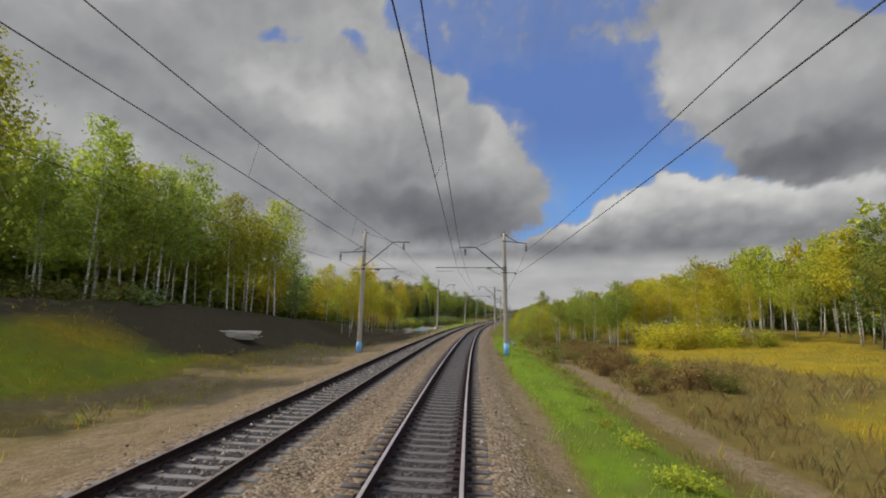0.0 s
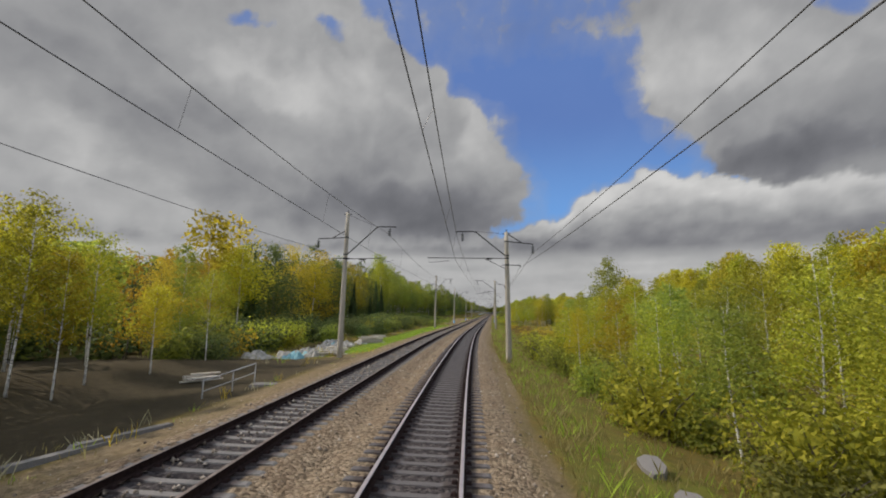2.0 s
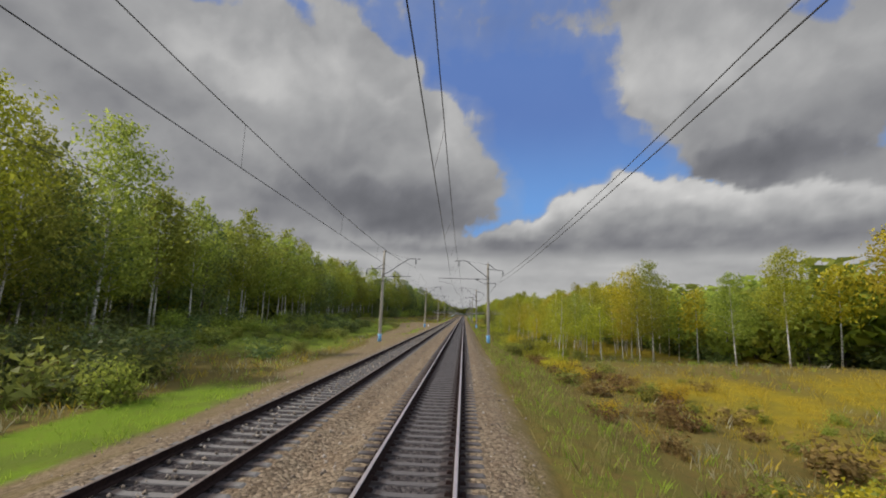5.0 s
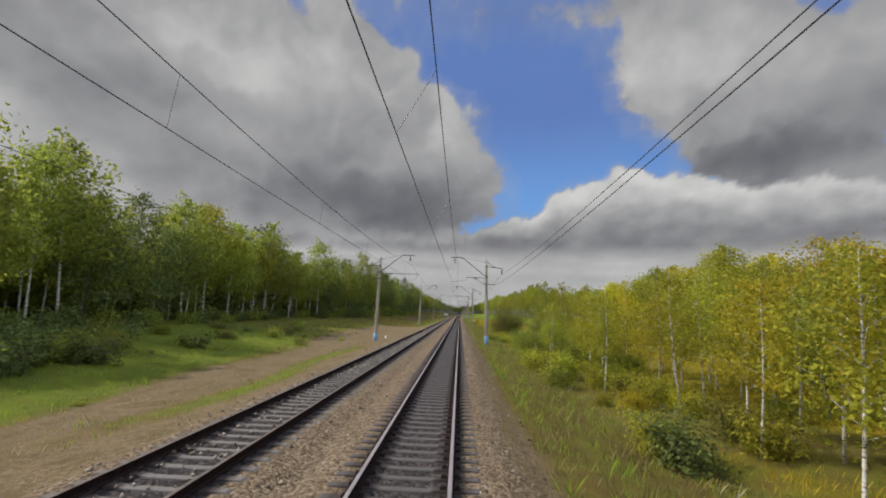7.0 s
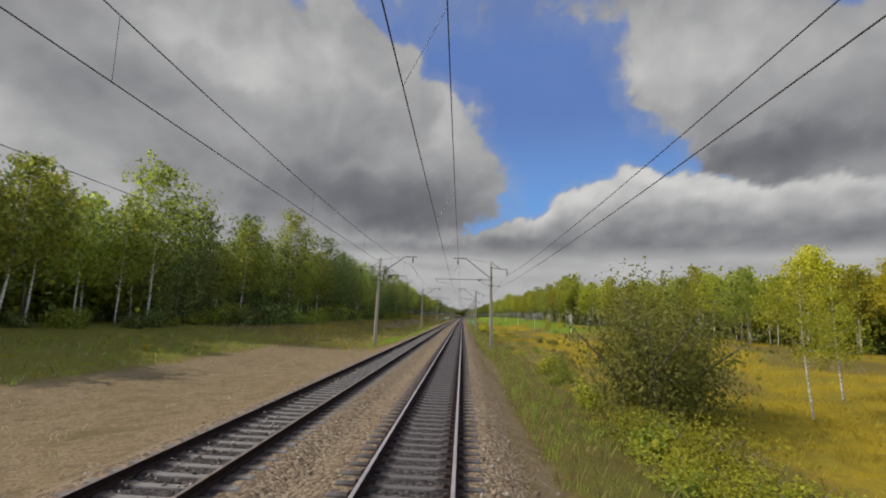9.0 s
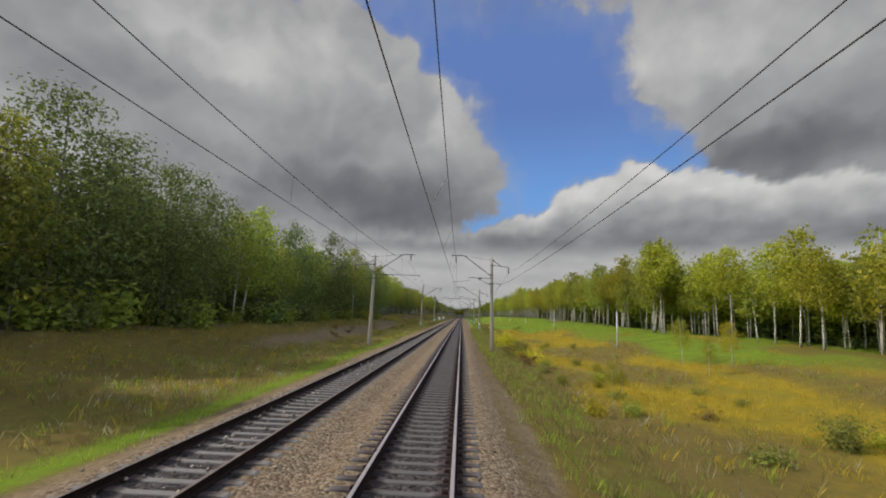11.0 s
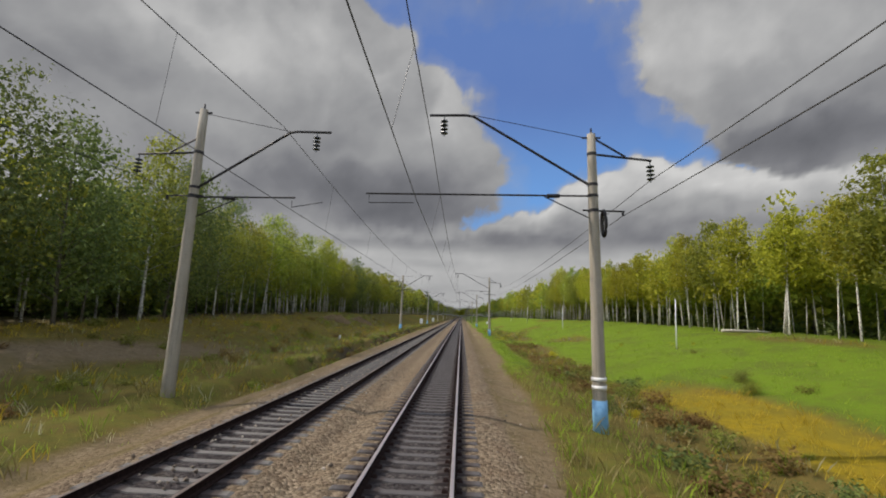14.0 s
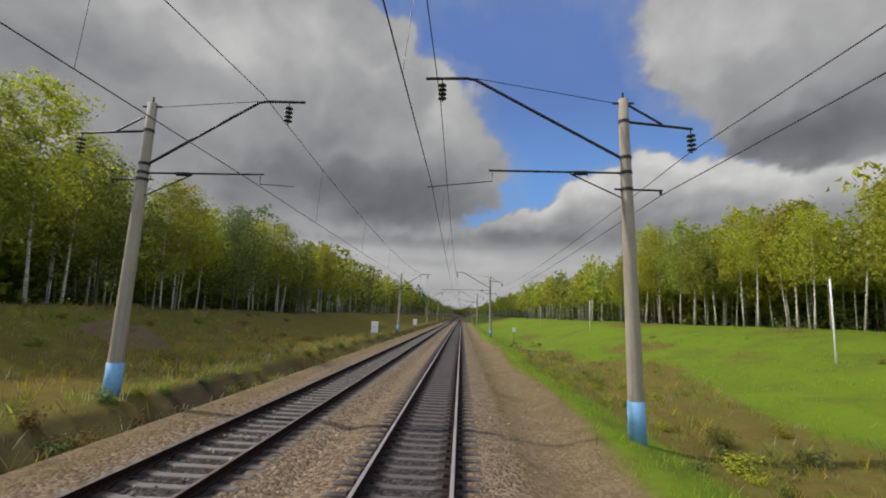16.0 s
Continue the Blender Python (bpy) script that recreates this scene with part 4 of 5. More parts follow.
random.seed(11)
for leaf, words, kind in (("green", "tall birch with white trunk and green crown", "birch_green"), ("dark", "tall deciduous tree with dark green crown", "dark"),
                          ("lime", "tall birch with white trunk and yellow-green crown", "birch_lime"), ("yellow", "birch with white trunk and yellow autumn crown", "birch_yellow"),
                          ("orange", "deciduous tree with orange autumn crown", "orange")):
    for v in range(4 if kind in ("birch_green", "dark", "birch_lime") else 2):
        white = kind.startswith("birch")
        make_tree(kind, "birch_tree" if white else "deciduous_tree", words, BIRCH if white else BARK, leaf,
                  rnd(14.0, 18.0), rnd(0.10, 0.14), 36, rnd(0.30, 0.42) - 0.13 * (leaf == "green") if white else rnd(0.06, 0.14), rnd(2.5, 3.3) if white else rnd(3.0, 4.0), 3700, 0.35)
        make_tree(kind + "_fine", "birch_tree" if white else "deciduous_tree", words, BIRCH if white else BARK, leaf,
                  rnd(14.0, 18.0), rnd(0.10, 0.14), 40, rnd(0.30, 0.42) - 0.13 * (leaf == "green") if white else rnd(0.06, 0.14), rnd(2.5, 3.3) if white else rnd(3.0, 4.0), 6200, 0.26)
for kind, leaf in (("fill", "green"), ("fill_dark", "dark")):
    make_tree(kind, "deciduous_tree", "tree deep in the wood", BARK, leaf, 11.0, 0.12, 30, 0.02, 3.6, 5200, 0.36)
for leaf, words, kind in (("lime", "slender young birch with thin white trunk and yellow-green leaves", "young_lime"), ("yellow", "slender young birch with thin white trunk and yellow leaves", "young_yellow"),
                          ("green", "slender young birch with thin white trunk and green leaves", "young_green")):
    for v in range(3):
        make_tree(kind, "young_birch_tree", words, BIRCH, leaf, rnd(7.5, 10.5), rnd(0.05, 0.075), 24, rnd(0.30, 0.44), rnd(1.3, 1.8), 3200, 0.155, 0.05)
for leaf, words, kind in (("green", "dense green bush beside the railway", "bush_green"), ("lime", "yellow-green bush beside the railway", "bush_lime"), ("olive", "dull olive-green willow bush beside the railway", "bush_olive"),
                          ("yellow", "yellow autumn bush in the grass", "bush_yellow"), ("orange", "orange-brown autumn bush in the grass", "bush_orange"), ("dark", "dark green undergrowth bush at the wood's edge", "bush_dark"), ("rust", "dry rust-brown thicket of withered stems", "bush_rust")):
    for v in range(2):
        make_bush(kind, leaf, words, 2.4, 2300, 0.13)
for v in range(2):
    make_bush("willow", "olive", "large dull-green willow bush with a rounded crown", 4.6, 11000, 0.105, 18)
for leaf, words in (("lime", "thick yellow-green bush beside the railway"), ("green", "thick green bush beside the railway"), ("olive", "thick olive-green bush beside the railway"), ("orange", "thick orange-brown autumn bush beside the railway")):
    make_bush("thick_" + leaf, leaf, words, 3.2, 5200, 0.12, 14)
make_spruce("spruce", 12.0)
make_spruce("spruce", 9.0)

USED = set()


def spot(s, off, sink=0.05):
    return Matrix.Translation(terrain(s, off) - Vector((0, 0, sink))) @ pose(0, 0, 0, rnd(-2, 2), rnd(-2, 2), rnd(0, 360))


def plant(kind, s, off, scale=1.0, wide=1.0):
    """One tree or bush of its own."""
    src = random.choice(LIBRARY[kind])
    m, k = spot(s, off), scale * rnd(0.9, 1.1)
    ob = copy_thing(src, m) if src.name in USED else src
    USED.add(src.name)
    ob.matrix_basis = m
    ob.scale = (k * wide, k * wide, k)
    return ob


MASS = []


def plant_mass(kind, s, off, scale=1.0, wide=1.0, lib=None):
    """A tree deep in the wood, joined with the others there."""
    k = scale * rnd(0.88, 1.12)
    MASS.append((random.choice((lib or JOINED)[kind]), spot(s, off) @ Matrix.Diagonal((k * wide, k * wide, k, 1))))


def join_mass():
    mats, vs, fs, mi, tint, base = [], [], [], [], [], 0
    cache = {}
    for src, m in MASS:
        t = random.random()
        a = np.array(m)
        for ch in src.children:
            me = ch.data
            if me.name not in cache:
                me.calc_loop_triangles()
                co, tri = np.empty(len(me.vertices) * 3), np.empty(len(me.loop_triangles) * 3, dtype=np.int32)
                me.vertices.foreach_get("co", co)
                me.loop_triangles.foreach_get("vertices", tri)
                if me.materials[0] not in mats:
                    mats.append(me.materials[0])
                cache[me.name] = (co.reshape(-1, 3), tri.reshape(-1, 3), mats.index(me.materials[0]))
            co, tri, k = cache[me.name]
            vs.append(co @ a[:3, :3].T + a[:3, 3])
            fs.append(tri + base)
            mi.append(np.full(len(tri), k))
            tint.append(np.full(len(co), t))
            base += len(co)
    me = mesh_of("woodland", np.concatenate(vs), np.concatenate(fs), mats, np.concatenate(mi))
    me.attributes.new("tint", "FLOAT", "POINT").data.foreach_set("value", np.concatenate(tint).astype(np.float32))
    return tagged(new("woodland", me), "dense mixed birch wood behind the trees at its edge", "forest", kind="stuff")


# kinds of tree along the wood's edge: from, to, height factor, kinds
R_WOOD = [(-60, 44, 0.62, ["birch_green", "birch_lime", "birch_yellow", "dark"]), (44, 120, 0.72, ["birch_lime", "birch_yellow", "birch_lime"]),
          (120, 200, 0.88, ["birch_lime", "birch_lime", "birch_yellow", "birch_green"]), (200, 275, 0.58, ["birch_lime", "birch_lime", "birch_green", "birch_yellow"]),
          (275, 345, 0.72, ["birch_yellow", "birch_lime", "birch_lime"]), (345, 426, 0.72, ["birch_lime", "birch_lime", "birch_green"]), (426, 436, 0.88, ["birch_lime", "birch_lime", "birch_green"]), (436, 1600, 0.82, ["birch_lime", "birch_lime", "birch_green", "birch_green"])]
L_WOOD = [(-60, 28, 0.86, ["birch_green", "birch_lime", "dark", "birch_lime"]), (28, 48, 1.04, ["birch_green", "birch_lime", "birch_green", "birch_lime"]), (48, 58, 0.88, ["birch_green", "birch_lime", "birch_green", "birch_lime"]), (58, 79, 0.6, ["orange", "birch_yellow", "orange", "dark"]), (79, 96, 0.38, ["orange", "dark", "birch_green", "orange", "birch_yellow"]), (96, 112, 0.5, ["birch_yellow", "orange", "birch_green", "dark", "orange", "birch_lime"]),
          (112, 152, 0.86, ["orange", "dark", "birch_yellow", "dark", "orange"]), (152, 186, 0.9, ["dark", "birch_lime", "birch_yellow", "birch_green", "dark"]), (186, 290, 0.98, ["birch_green", "dark", "birch_green"]), (290, 345, 1.14, ["birch_green", "birch_green", "dark", "birch_lime"]),
          (345, 455, 1.0, ["dark", "dark", "dark", "birch_green", "dark"]), (455, 506, 0.83, ["dark", "birch_green", "dark", "birch_lime"]), (506, 1600, 0.86, ["birch_lime", "birch_green", "birch_lime", "dark", "birch_green"])]


def wood(side, edge, table, seed):
    random.seed(seed)
    for row in range(4):
        s = -40.0 + 1.3 * row
        while s < 1500:
            e = lerp_table(s, edge) + 1.5 + row * 3.4 + rnd(-1.2, 1.6)
            a, b, k, kinds = next(r for r in table if r[0] <= s < r[1])
            deep = "fill_dark" if side < 0 and 345 < s < 475 else "fill"
            kind = random.choice(kinds) if row < 2 or random.random() < 0.45 else deep
            if row == 0 and -20 < s < 600:
                plant(kind + "_fine" if e < 31 and kind != "spruce" else kind, s + rnd(-1, 1), side * e, k * (rnd(0.74, 1.2) if side < 0 else rnd(0.82, 1.12)), rnd(0.9, 1.1))
            else:
                plant_mass(kind, s + rnd(-1, 1), side * e, k * (1.0 - 0.06 * row) * rnd(0.85, 1.08) * (1.15 if kind == deep else 1), 1.0, MIDDLE if row == 1 and s < 600 and kind in MIDDLE else None)
            far = 1.0 if s < 600 else (1.5 if s < 800 else 2.4)
            s += 3.9 * (1 + 0.22 * row) * far * rnd(0.7, 1.3)
    s = -40.0                                   # thin white stems just inside the edge
    while s < 700:
        if (side > 0 and not 200 < s < 275) or s > 500 or s < 60:
            young = "young_green" if side < 0 else random.choice(["young_lime", "young_green", "young_lime"])
            plant_mass(young, s, side * (lerp_table(s, edge) + rnd(0.5, 9)), rnd(1.0, 1.35) * (0.8 if 120 < s < 340 else 1.0), 0.9)
        s += rnd(1.4, 2.8)
    s = -40.0                                   # undergrowth that closes the wood
    while s < 1000:
        e = lerp_table(s, edge)
        deep = "fill_dark" if side < 0 and 345 < s < 475 else "fill"
        plant_mass(deep, s, side * (e + 16 + rnd(-1.5, 1.5)), rnd(0.65, 0.85), 1.7)
        plant_mass(deep, s + 2, side * (e + 21 + rnd(-1.5, 1.5)), rnd(0.75, 0.95), 1.9)
        if s < 640:
            plant_mass("bush_dark", s + 1, side * (e + 25 + rnd(-1.5, 1.5)), rnd(1.3, 1.8), 1.9)
            plant_mass("bush_dark", s + 2, side * (e + 8 + rnd(-1.5, 1.5)), rnd(0.8, 1.3), 1.4)
        s += rnd(3.2, 4.2) * (1 if s < 600 else 1.8)


wood(1, R_EDGE, R_WOOD, 21)
wood(-1, L_EDGE, L_WOOD, 22)

# right side: thickets of young birch close to the line
random.seed(31)
for a, b, lo, k, kinds in ((55, 63, 12.0, 0.74, ["young_green", "young_lime", "young_green"]), (57, 66, 20.0, 0.8, ["young_yellow", "young_yellow", "young_lime"]), (48, 57, 24, 0.7, ["young_yellow", "young_lime", "young_yellow"]), (62, 113, 9.5, 0.56, ["young_lime", "young_green", "young_yellow", "young_lime", "young_green"]), (206, 264, 11.0, 0.70, ["young_lime", "young_lime", "young_lime", "young_yellow", "young_green", "young_lime"])):
    s = a
    while s < b:
        for row in range(3):
            off = lo + row * 3.4 + rnd(-1.5, 1.7)
            plant(random.choice(kinds), s + rnd(-1, 1), off, k * rnd(0.8, 1.15) * (1 + 0.08 * row), 1.15)
        s += rnd(2.4, 3.6)
for a, b, lo, hi, n, kinds, k in ((64, 114, 6.8, 12, 50, ["bush_olive", "bush_lime", "bush_green", "bush_lime", "bush_green"], 1.0), (66, 114, 14, 28, 26, ["bush_yellow", "bush_lime", "bush_yellow"], 1.0), (200, 236, 6.0, 12, 22, ["bush_green", "bush_lime", "bush_olive"], 0.75), (236, 268, 7.0, 12, 18, ["bush_lime", "bush_lime", "bush_green", "bush_olive"], 0.8), (228, 262, 8.5, 17, 13, ["bush_lime", "bush_yellow", "bush_lime", "bush_green"], 0.55),
                                  (260, 284, 9.2, 15.5, 26, ["thick_green", "thick_lime", "thick_green", "thick_olive"], 0.95), (40, 62, 7, 10, 8, ["bush_olive", "bush_rust"], 0.6), (24, 56, 9.5, 14.5, 54, ["bush_rust", "bush_rust", "bush_rust", "bush_olive"], 0.5), (44, 56, 18, 28, 18, ["bush_yellow", "bush_lime", "bush_yellow"], 1.1), (136, 152, 8.5, 14, 26, ["bush_rust", "bush_orange", "bush_rust"], 0.3),
                                  (120, 200, 6.5, 12, 18, ["bush_olive", "bush_orange", "bush_yellow"], 0.5), (282, 330, 6.0, 9, 20, ["bush_lime", "bush_green"], 0.6),
                                  (330, 420, 6.5, 16, 16, ["bush_olive", "bush_yellow", "bush_green"], 0.5), (440, 560, 7.5, 10, 8, ["bush_olive", "bush_yellow"], 0.3)):
    for i in range(n):
        args = (random.choice(kinds), rnd(a, b), rnd(lo, hi), k * rnd(0.7, 1.3), rnd(1.0, 1.3))
        if i % 3:
            plant(*args)
        else:
            plant_mass(*args, LIBRARY if k > 0.6 else None)
for s, off, kind, k, w in ((308, 9.4, "willow", 1.6, 0.85), (310.5, 11.2, "willow", 1.45, 0.9), (299, 7.6, "thick_lime", 0.6, 1.3), (302, 8.2, "thick_lime", 0.75, 1.2), (304.5, 7.4, "thick_lime", 0.6, 1.2), (296, 8.6, "thick_lime", 0.55, 1.3), (415, 6.8, "bush_yellow", 1.3, 0.95), (416.5, 7.4, "bush_lime", 1.0, 1.0), (414, 7.6, "bush_yellow", 0.7, 1.0), (222, 7.8, "thick_orange", 0.72, 1.1), (224, 8.6, "thick_orange", 0.6, 1.2),
                           (238, 8.0, "bush_dark", 0.8, 1.3), (491, 9.5, "bush_yellow", 0.5, 0.7), (452, 8.2, "bush_yellow", 0.6, 0.9), (384, 10.5, "bush_lime", 0.4, 1.0), (387, 11.5, "bush_lime", 0.35, 1.1), (391, 12.5, "bush_lime", 0.45, 1.0), (396, 12, "bush_olive", 0.4, 1.2), (374, 9, "bush_green", 0.4, 1.2), (470, 14.5, "bush_green", 0.4, 1.3), (473, 16, "bush_olive", 0.35, 1.2)):
    plant(kind, s, off, k, w)
for i in range(16):
    plant(random.choice(["young_lime", "young_green", "young_lime"]), rnd(262, 276), rnd(8.5, 15), rnd(0.45, 0.62), 1.2)
for s, off, kind, k in ((35, 33, "birch_green", 0.7), (112, 14.5, "young_green", 1.05), (113, 15.5, "young_lime", 0.85), (291, 13.5, "birch_green_fine", 0.62), (293.5, 16.5, "young_lime", 0.85), (296, 27, "young_yellow", 0.95), (309, 16.5, "young_lime", 0.75), (313, 21, "young_lime", 0.8), (393, 20.5, "young_lime", 0.46), (389, 22.5, "young_yellow", 0.4), (386, 19, "young_lime", 0.3), (378.5, 9.6, "young_lime", 0.24), (381, 11, "young_lime", 0.2), (426, 33, "birch_lime", 0.98), (427.5, 34, "birch_lime", 1.02), (428, 32.5, "birch_green", 0.95)):
    plant(kind, s, off, k)
# low weeds and shrubs in the rough grass on both sides
for a, b, lo, hi, n, kinds, k in ((396, 432, 5.6, 9.5, 26, ["bush_olive", "bush_green", "bush_yellow", "bush_rust"], 0.42), (436, 506, 6.5, 10, 40, ["bush_olive", "bush_green", "bush_rust"], 0.2), (508, 575, 6.0, 11, 90, ["bush_green", "bush_lime", "bush_dark"], 0.16), (440, 570, 9, 24, 60, ["bush_lime", "bush_green", "bush_olive"], 0.14),
                                  (410, 570, -23, -10, 110, ["bush_olive", "bush_rust", "bush_green"], 0.22), (300, 400, 6.0, 16, 50, ["bush_olive", "bush_lime", "bush_rust"], 0.22), (122, 200, 6.0, 16, 60, ["bush_olive", "bush_rust", "bush_green"], 0.25), (124, 205, 7.2, 11.8, 110, ["bush_rust", "bush_rust", "bush_olive"], 0.33), (418, 482, 6.6, 10.2, 130, ["bush_rust", "bush_olive", "bush_dark", "bush_rust"], 0.27), (472, 508, 6.8, 10.0, 110, ["bush_rust", "bush_rust", "bush_olive"], 0.2),
                                  (200, 300, -24, -13, 40, ["bush_olive", "bush_green"], 0.25), (466, 580, -8.9, -7.7, 170, ["bush_olive", "bush_dark", "bush_green", "bush_rust"], 0.15), (0, 64, 4.6, 7.4, 50, ["bush_green", "bush_lime"], 0.16)):
    for i in range(n):
        plant_mass(random.choice(kinds), rnd(a, b), rnd(lo, hi), k * rnd(0.6, 1.5), rnd(1.1, 1.8))
# left side: undergrowth at the edge of the wood, thicket beside the green strip
random.seed(32)
# first row, the thicket: tree shade is put into its mostly dark leaf colour
for a, b, n, deep, kinds, k in ((100, 186, 150, 12.5, ["bush_dark", "bush_dark", "bush_dark", "bush_dark", "bush_olive"], 1.25), (90, 104, 22, 8, ["bush_olive", "bush_orange", "bush_dark", "bush_green"], 0.9),
                                (186, 345, 70, 2.5, ["bush_dark", "bush_green"], 0.95), (345, 470, 70, 2.0, ["bush_dark", "bush_dark", "bush_green"], 1.3), (-30, 50, 22, 2.5, ["bush_olive", "bush_dark"], 0.8)):
    for i in range(n):
        s = rnd(a, b)
        off = lerp_table(s, L_EDGE) + rnd(-deep, 1.0)
        if 86 < s < 119 and off < 17.5:
            continue
        (plant if i % 8 == 0 or (a == 100 and i % 2) else plant_mass)(random.choice(kinds), s, -off, k * rnd(0.7, 1.35), rnd(1.1, 1.4))
for i in range(70):
    s = rnd(192, 300 if i < 20 else 262)
    (plant if i % 2 else plant_mass)(random.choice(["bush_green", "bush_dark", "bush_olive"]), s, -rnd(13.5 + 7 * smooth01((s - 200) / 60), 28), rnd(0.4, 0.85), 1.6)
for s, off, kind, k, w in ((104, -18.5, "bush_lime", 1.3, 1.3), (108, -18, "bush_lime", 1.2, 1.4), (112, -18.5, "bush_lime", 1.3, 1.2), (117, -16.5, "bush_green", 1.1, 1.2), (136, -15.2, "thick_lime", 1.15, 1.0), (130, -16, "thick_green", 1.0, 1.1), (128, -15, "bush_lime", 1.2, 1.0), (139, -14.5, "bush_lime", 1.1, 1.3), (142, -15.5, "bush_lime", 0.9, 1.4), (150, -13, "bush_green", 0.8, 1.3), (176, -11.5, "bush_green", 0.9, 1.2), (320, -22, "bush_yellow", 0.35, 0.8)):
    plant(kind, s, off, k, w)
for s, off, k in ((146, -19.5, 0.7), (157, -20, 0.8), (150, -24, 0.95), (172, -25, 0.95), (98, -26, 0.85), (118, -27, 0.9)):
    plant("spruce", s, off, k)
plant("birch_yellow_fine", 77, -19.5, 0.58)
for i in range(9):
    plant("young_lime" if i % 3 else "young_yellow", 58 + i * 1.7 + rnd(-0.8, 0.8), -16.5 + rnd(-1.2, 1.0), rnd(0.75, 0.95), 0.9)
for i in range(34):
    plant_mass(random.choice(["bush_dark", "bush_green", "bush_dark"]), rnd(214, 256), -rnd(19, 29), rnd(0.7, 1.1), 1.5)
for s, off, k in ((80.5, -14.8, 0.55), (82.8, -15.6, 0.6), (79.5, -15.6, 0.58), (86.5, -15.4, 0.5), (93, -16.5, 0.6)):
    plant("young_yellow" if k < 0.56 else "young_lime", s, off, k * 1.2)

# the woods that close the view far ahead
for i in range(150):
    o = rnd(-260, 260)
    plant_mass("fill", 1560 + rnd(0, 60), o, rnd(1.3, 1.9), 2.2)
    plant_mass("birch_lime", 1530 + rnd(0, 40), o * 0.3, rnd(0.8, 1.2), 2.0)

join_mass()
for t in {t for lib in (LIBRARY, MIDDLE, JOINED) for group in lib.values() for t in group if t.name not in USED}:     # what stood for copying alone goes
    for o in (*t.children_recursive, t):
        bpy.data.objects.remove(o)


# ================= grasses and weeds =================
def tufts(name, label, leaf, spots, seed, blades=7):
    """Tufts of grass: every tuft a fan of bent blades."""
    gen = np.random.default_rng(seed)
    p = np.repeat(np.array([tuple(q[0]) for q in spots]), blades, 0)
    h = np.repeat(np.array([q[1] for q in spots]), blades)[:, None] * gen.uniform(0.5, 1.2, (len(p), 1))
    n = len(p)
    w, lean = gen.uniform(0, 6.283, n), gen.uniform(0.15, 0.75, (n, 1))
    d = np.stack([np.cos(w), np.sin(w), np.zeros(n)], 1)
    q = p + np.stack([gen.uniform(-0.25, 0.25, n), gen.uniform(-0.25, 0.25, n), np.full(n, -0.03)], 1)
    sd = np.stack([-np.sin(w), np.cos(w), np.zeros(n)], 1) * (0.005 + 0.017 * h)
    up = np.array([[0, 0, 1.0]])
    v = np.stack([q - sd, q + sd, q + d * lean * h * 0.45 + sd * 0.7 + up * h * 0.6, q + d * lean * h + up * h], 1).reshape(-1, 3)
    i = np.arange(n)
    f = np.concatenate([np.stack([4 * i, 4 * i + 1, 4 * i + 2], 1), np.stack([4 * i, 4 * i + 2, 4 * i + 3], 1)])
    me = mesh_of(name, v, f, [LEAF[leaf]])
    return tagged(new(name, me), label, "grass", kind="stuff")


def sow(seed):
    random.seed(seed)
    lots = {"grass": [], "straw": [], "weed": [], "pale": [], "rust": []}
    for i in range(54000):
        s = rnd(-5, 560)
        right = random.random() < 0.62
        off = 3.1 + 27 * random.random() ** 1.5 if right else -(7.2 + 22 * random.random() ** 1.3)
        e = lerp_table(s, R_EDGE if right else L_EDGE)
        if abs(off) > e + 3:
            continue
        bal, sand, grass, gold = cover(s, off)
        if random.random() < 0.8 * soil(s, off):
            continue
        x = random.random() * (1 if gold + grass < 0.45 else max(0.5, bal + sand + grass + gold))
        if x < bal + sand:
            if random.random() > 0.2:
                continue
            kind, h = random.choice(["weed", "grass", "pale"]), 0.13
        elif x < bal + sand + grass:
            kind, h = "grass", 0.2
        elif x < bal + sand + grass + gold:
            kind, h = "straw", 0.3
        else:
            kind, h = random.choice(["weed", "weed", "straw", "grass", "pale"] if abs(off) > 7.5 or not right else ["grass", "weed", "weed"]), 0.36
            if right and s < 430:
                h = 0.36
            if right and s < 58 and off > 9:
                kind, h = random.choice(["weed", "weed", "rust", "rust"]), 0.5
        lots[kind].append((terrain(s, off), h * rnd(0.6, 1.4)))
    tufts("grass_tufts", "fresh green grass tufts along the railway", "grass", lots["grass"], seed)
    tufts("straw_grass", "golden dry autumn grass in the field", "straw", lots["straw"], seed + 1)
    tufts("weeds", "brown withered weeds in the ditch", "weed", lots["weed"], seed + 2)
    tufts("pale_weeds", "pale dry seeding weeds beside the ditch", "pale", lots["pale"], seed + 3)
    tufts("dry_reeds", "tall rust-brown withered reeds", "rust", lots["rust"], seed + 4)


sow(41)

# ================= sleepers =================
STEP = 0.53


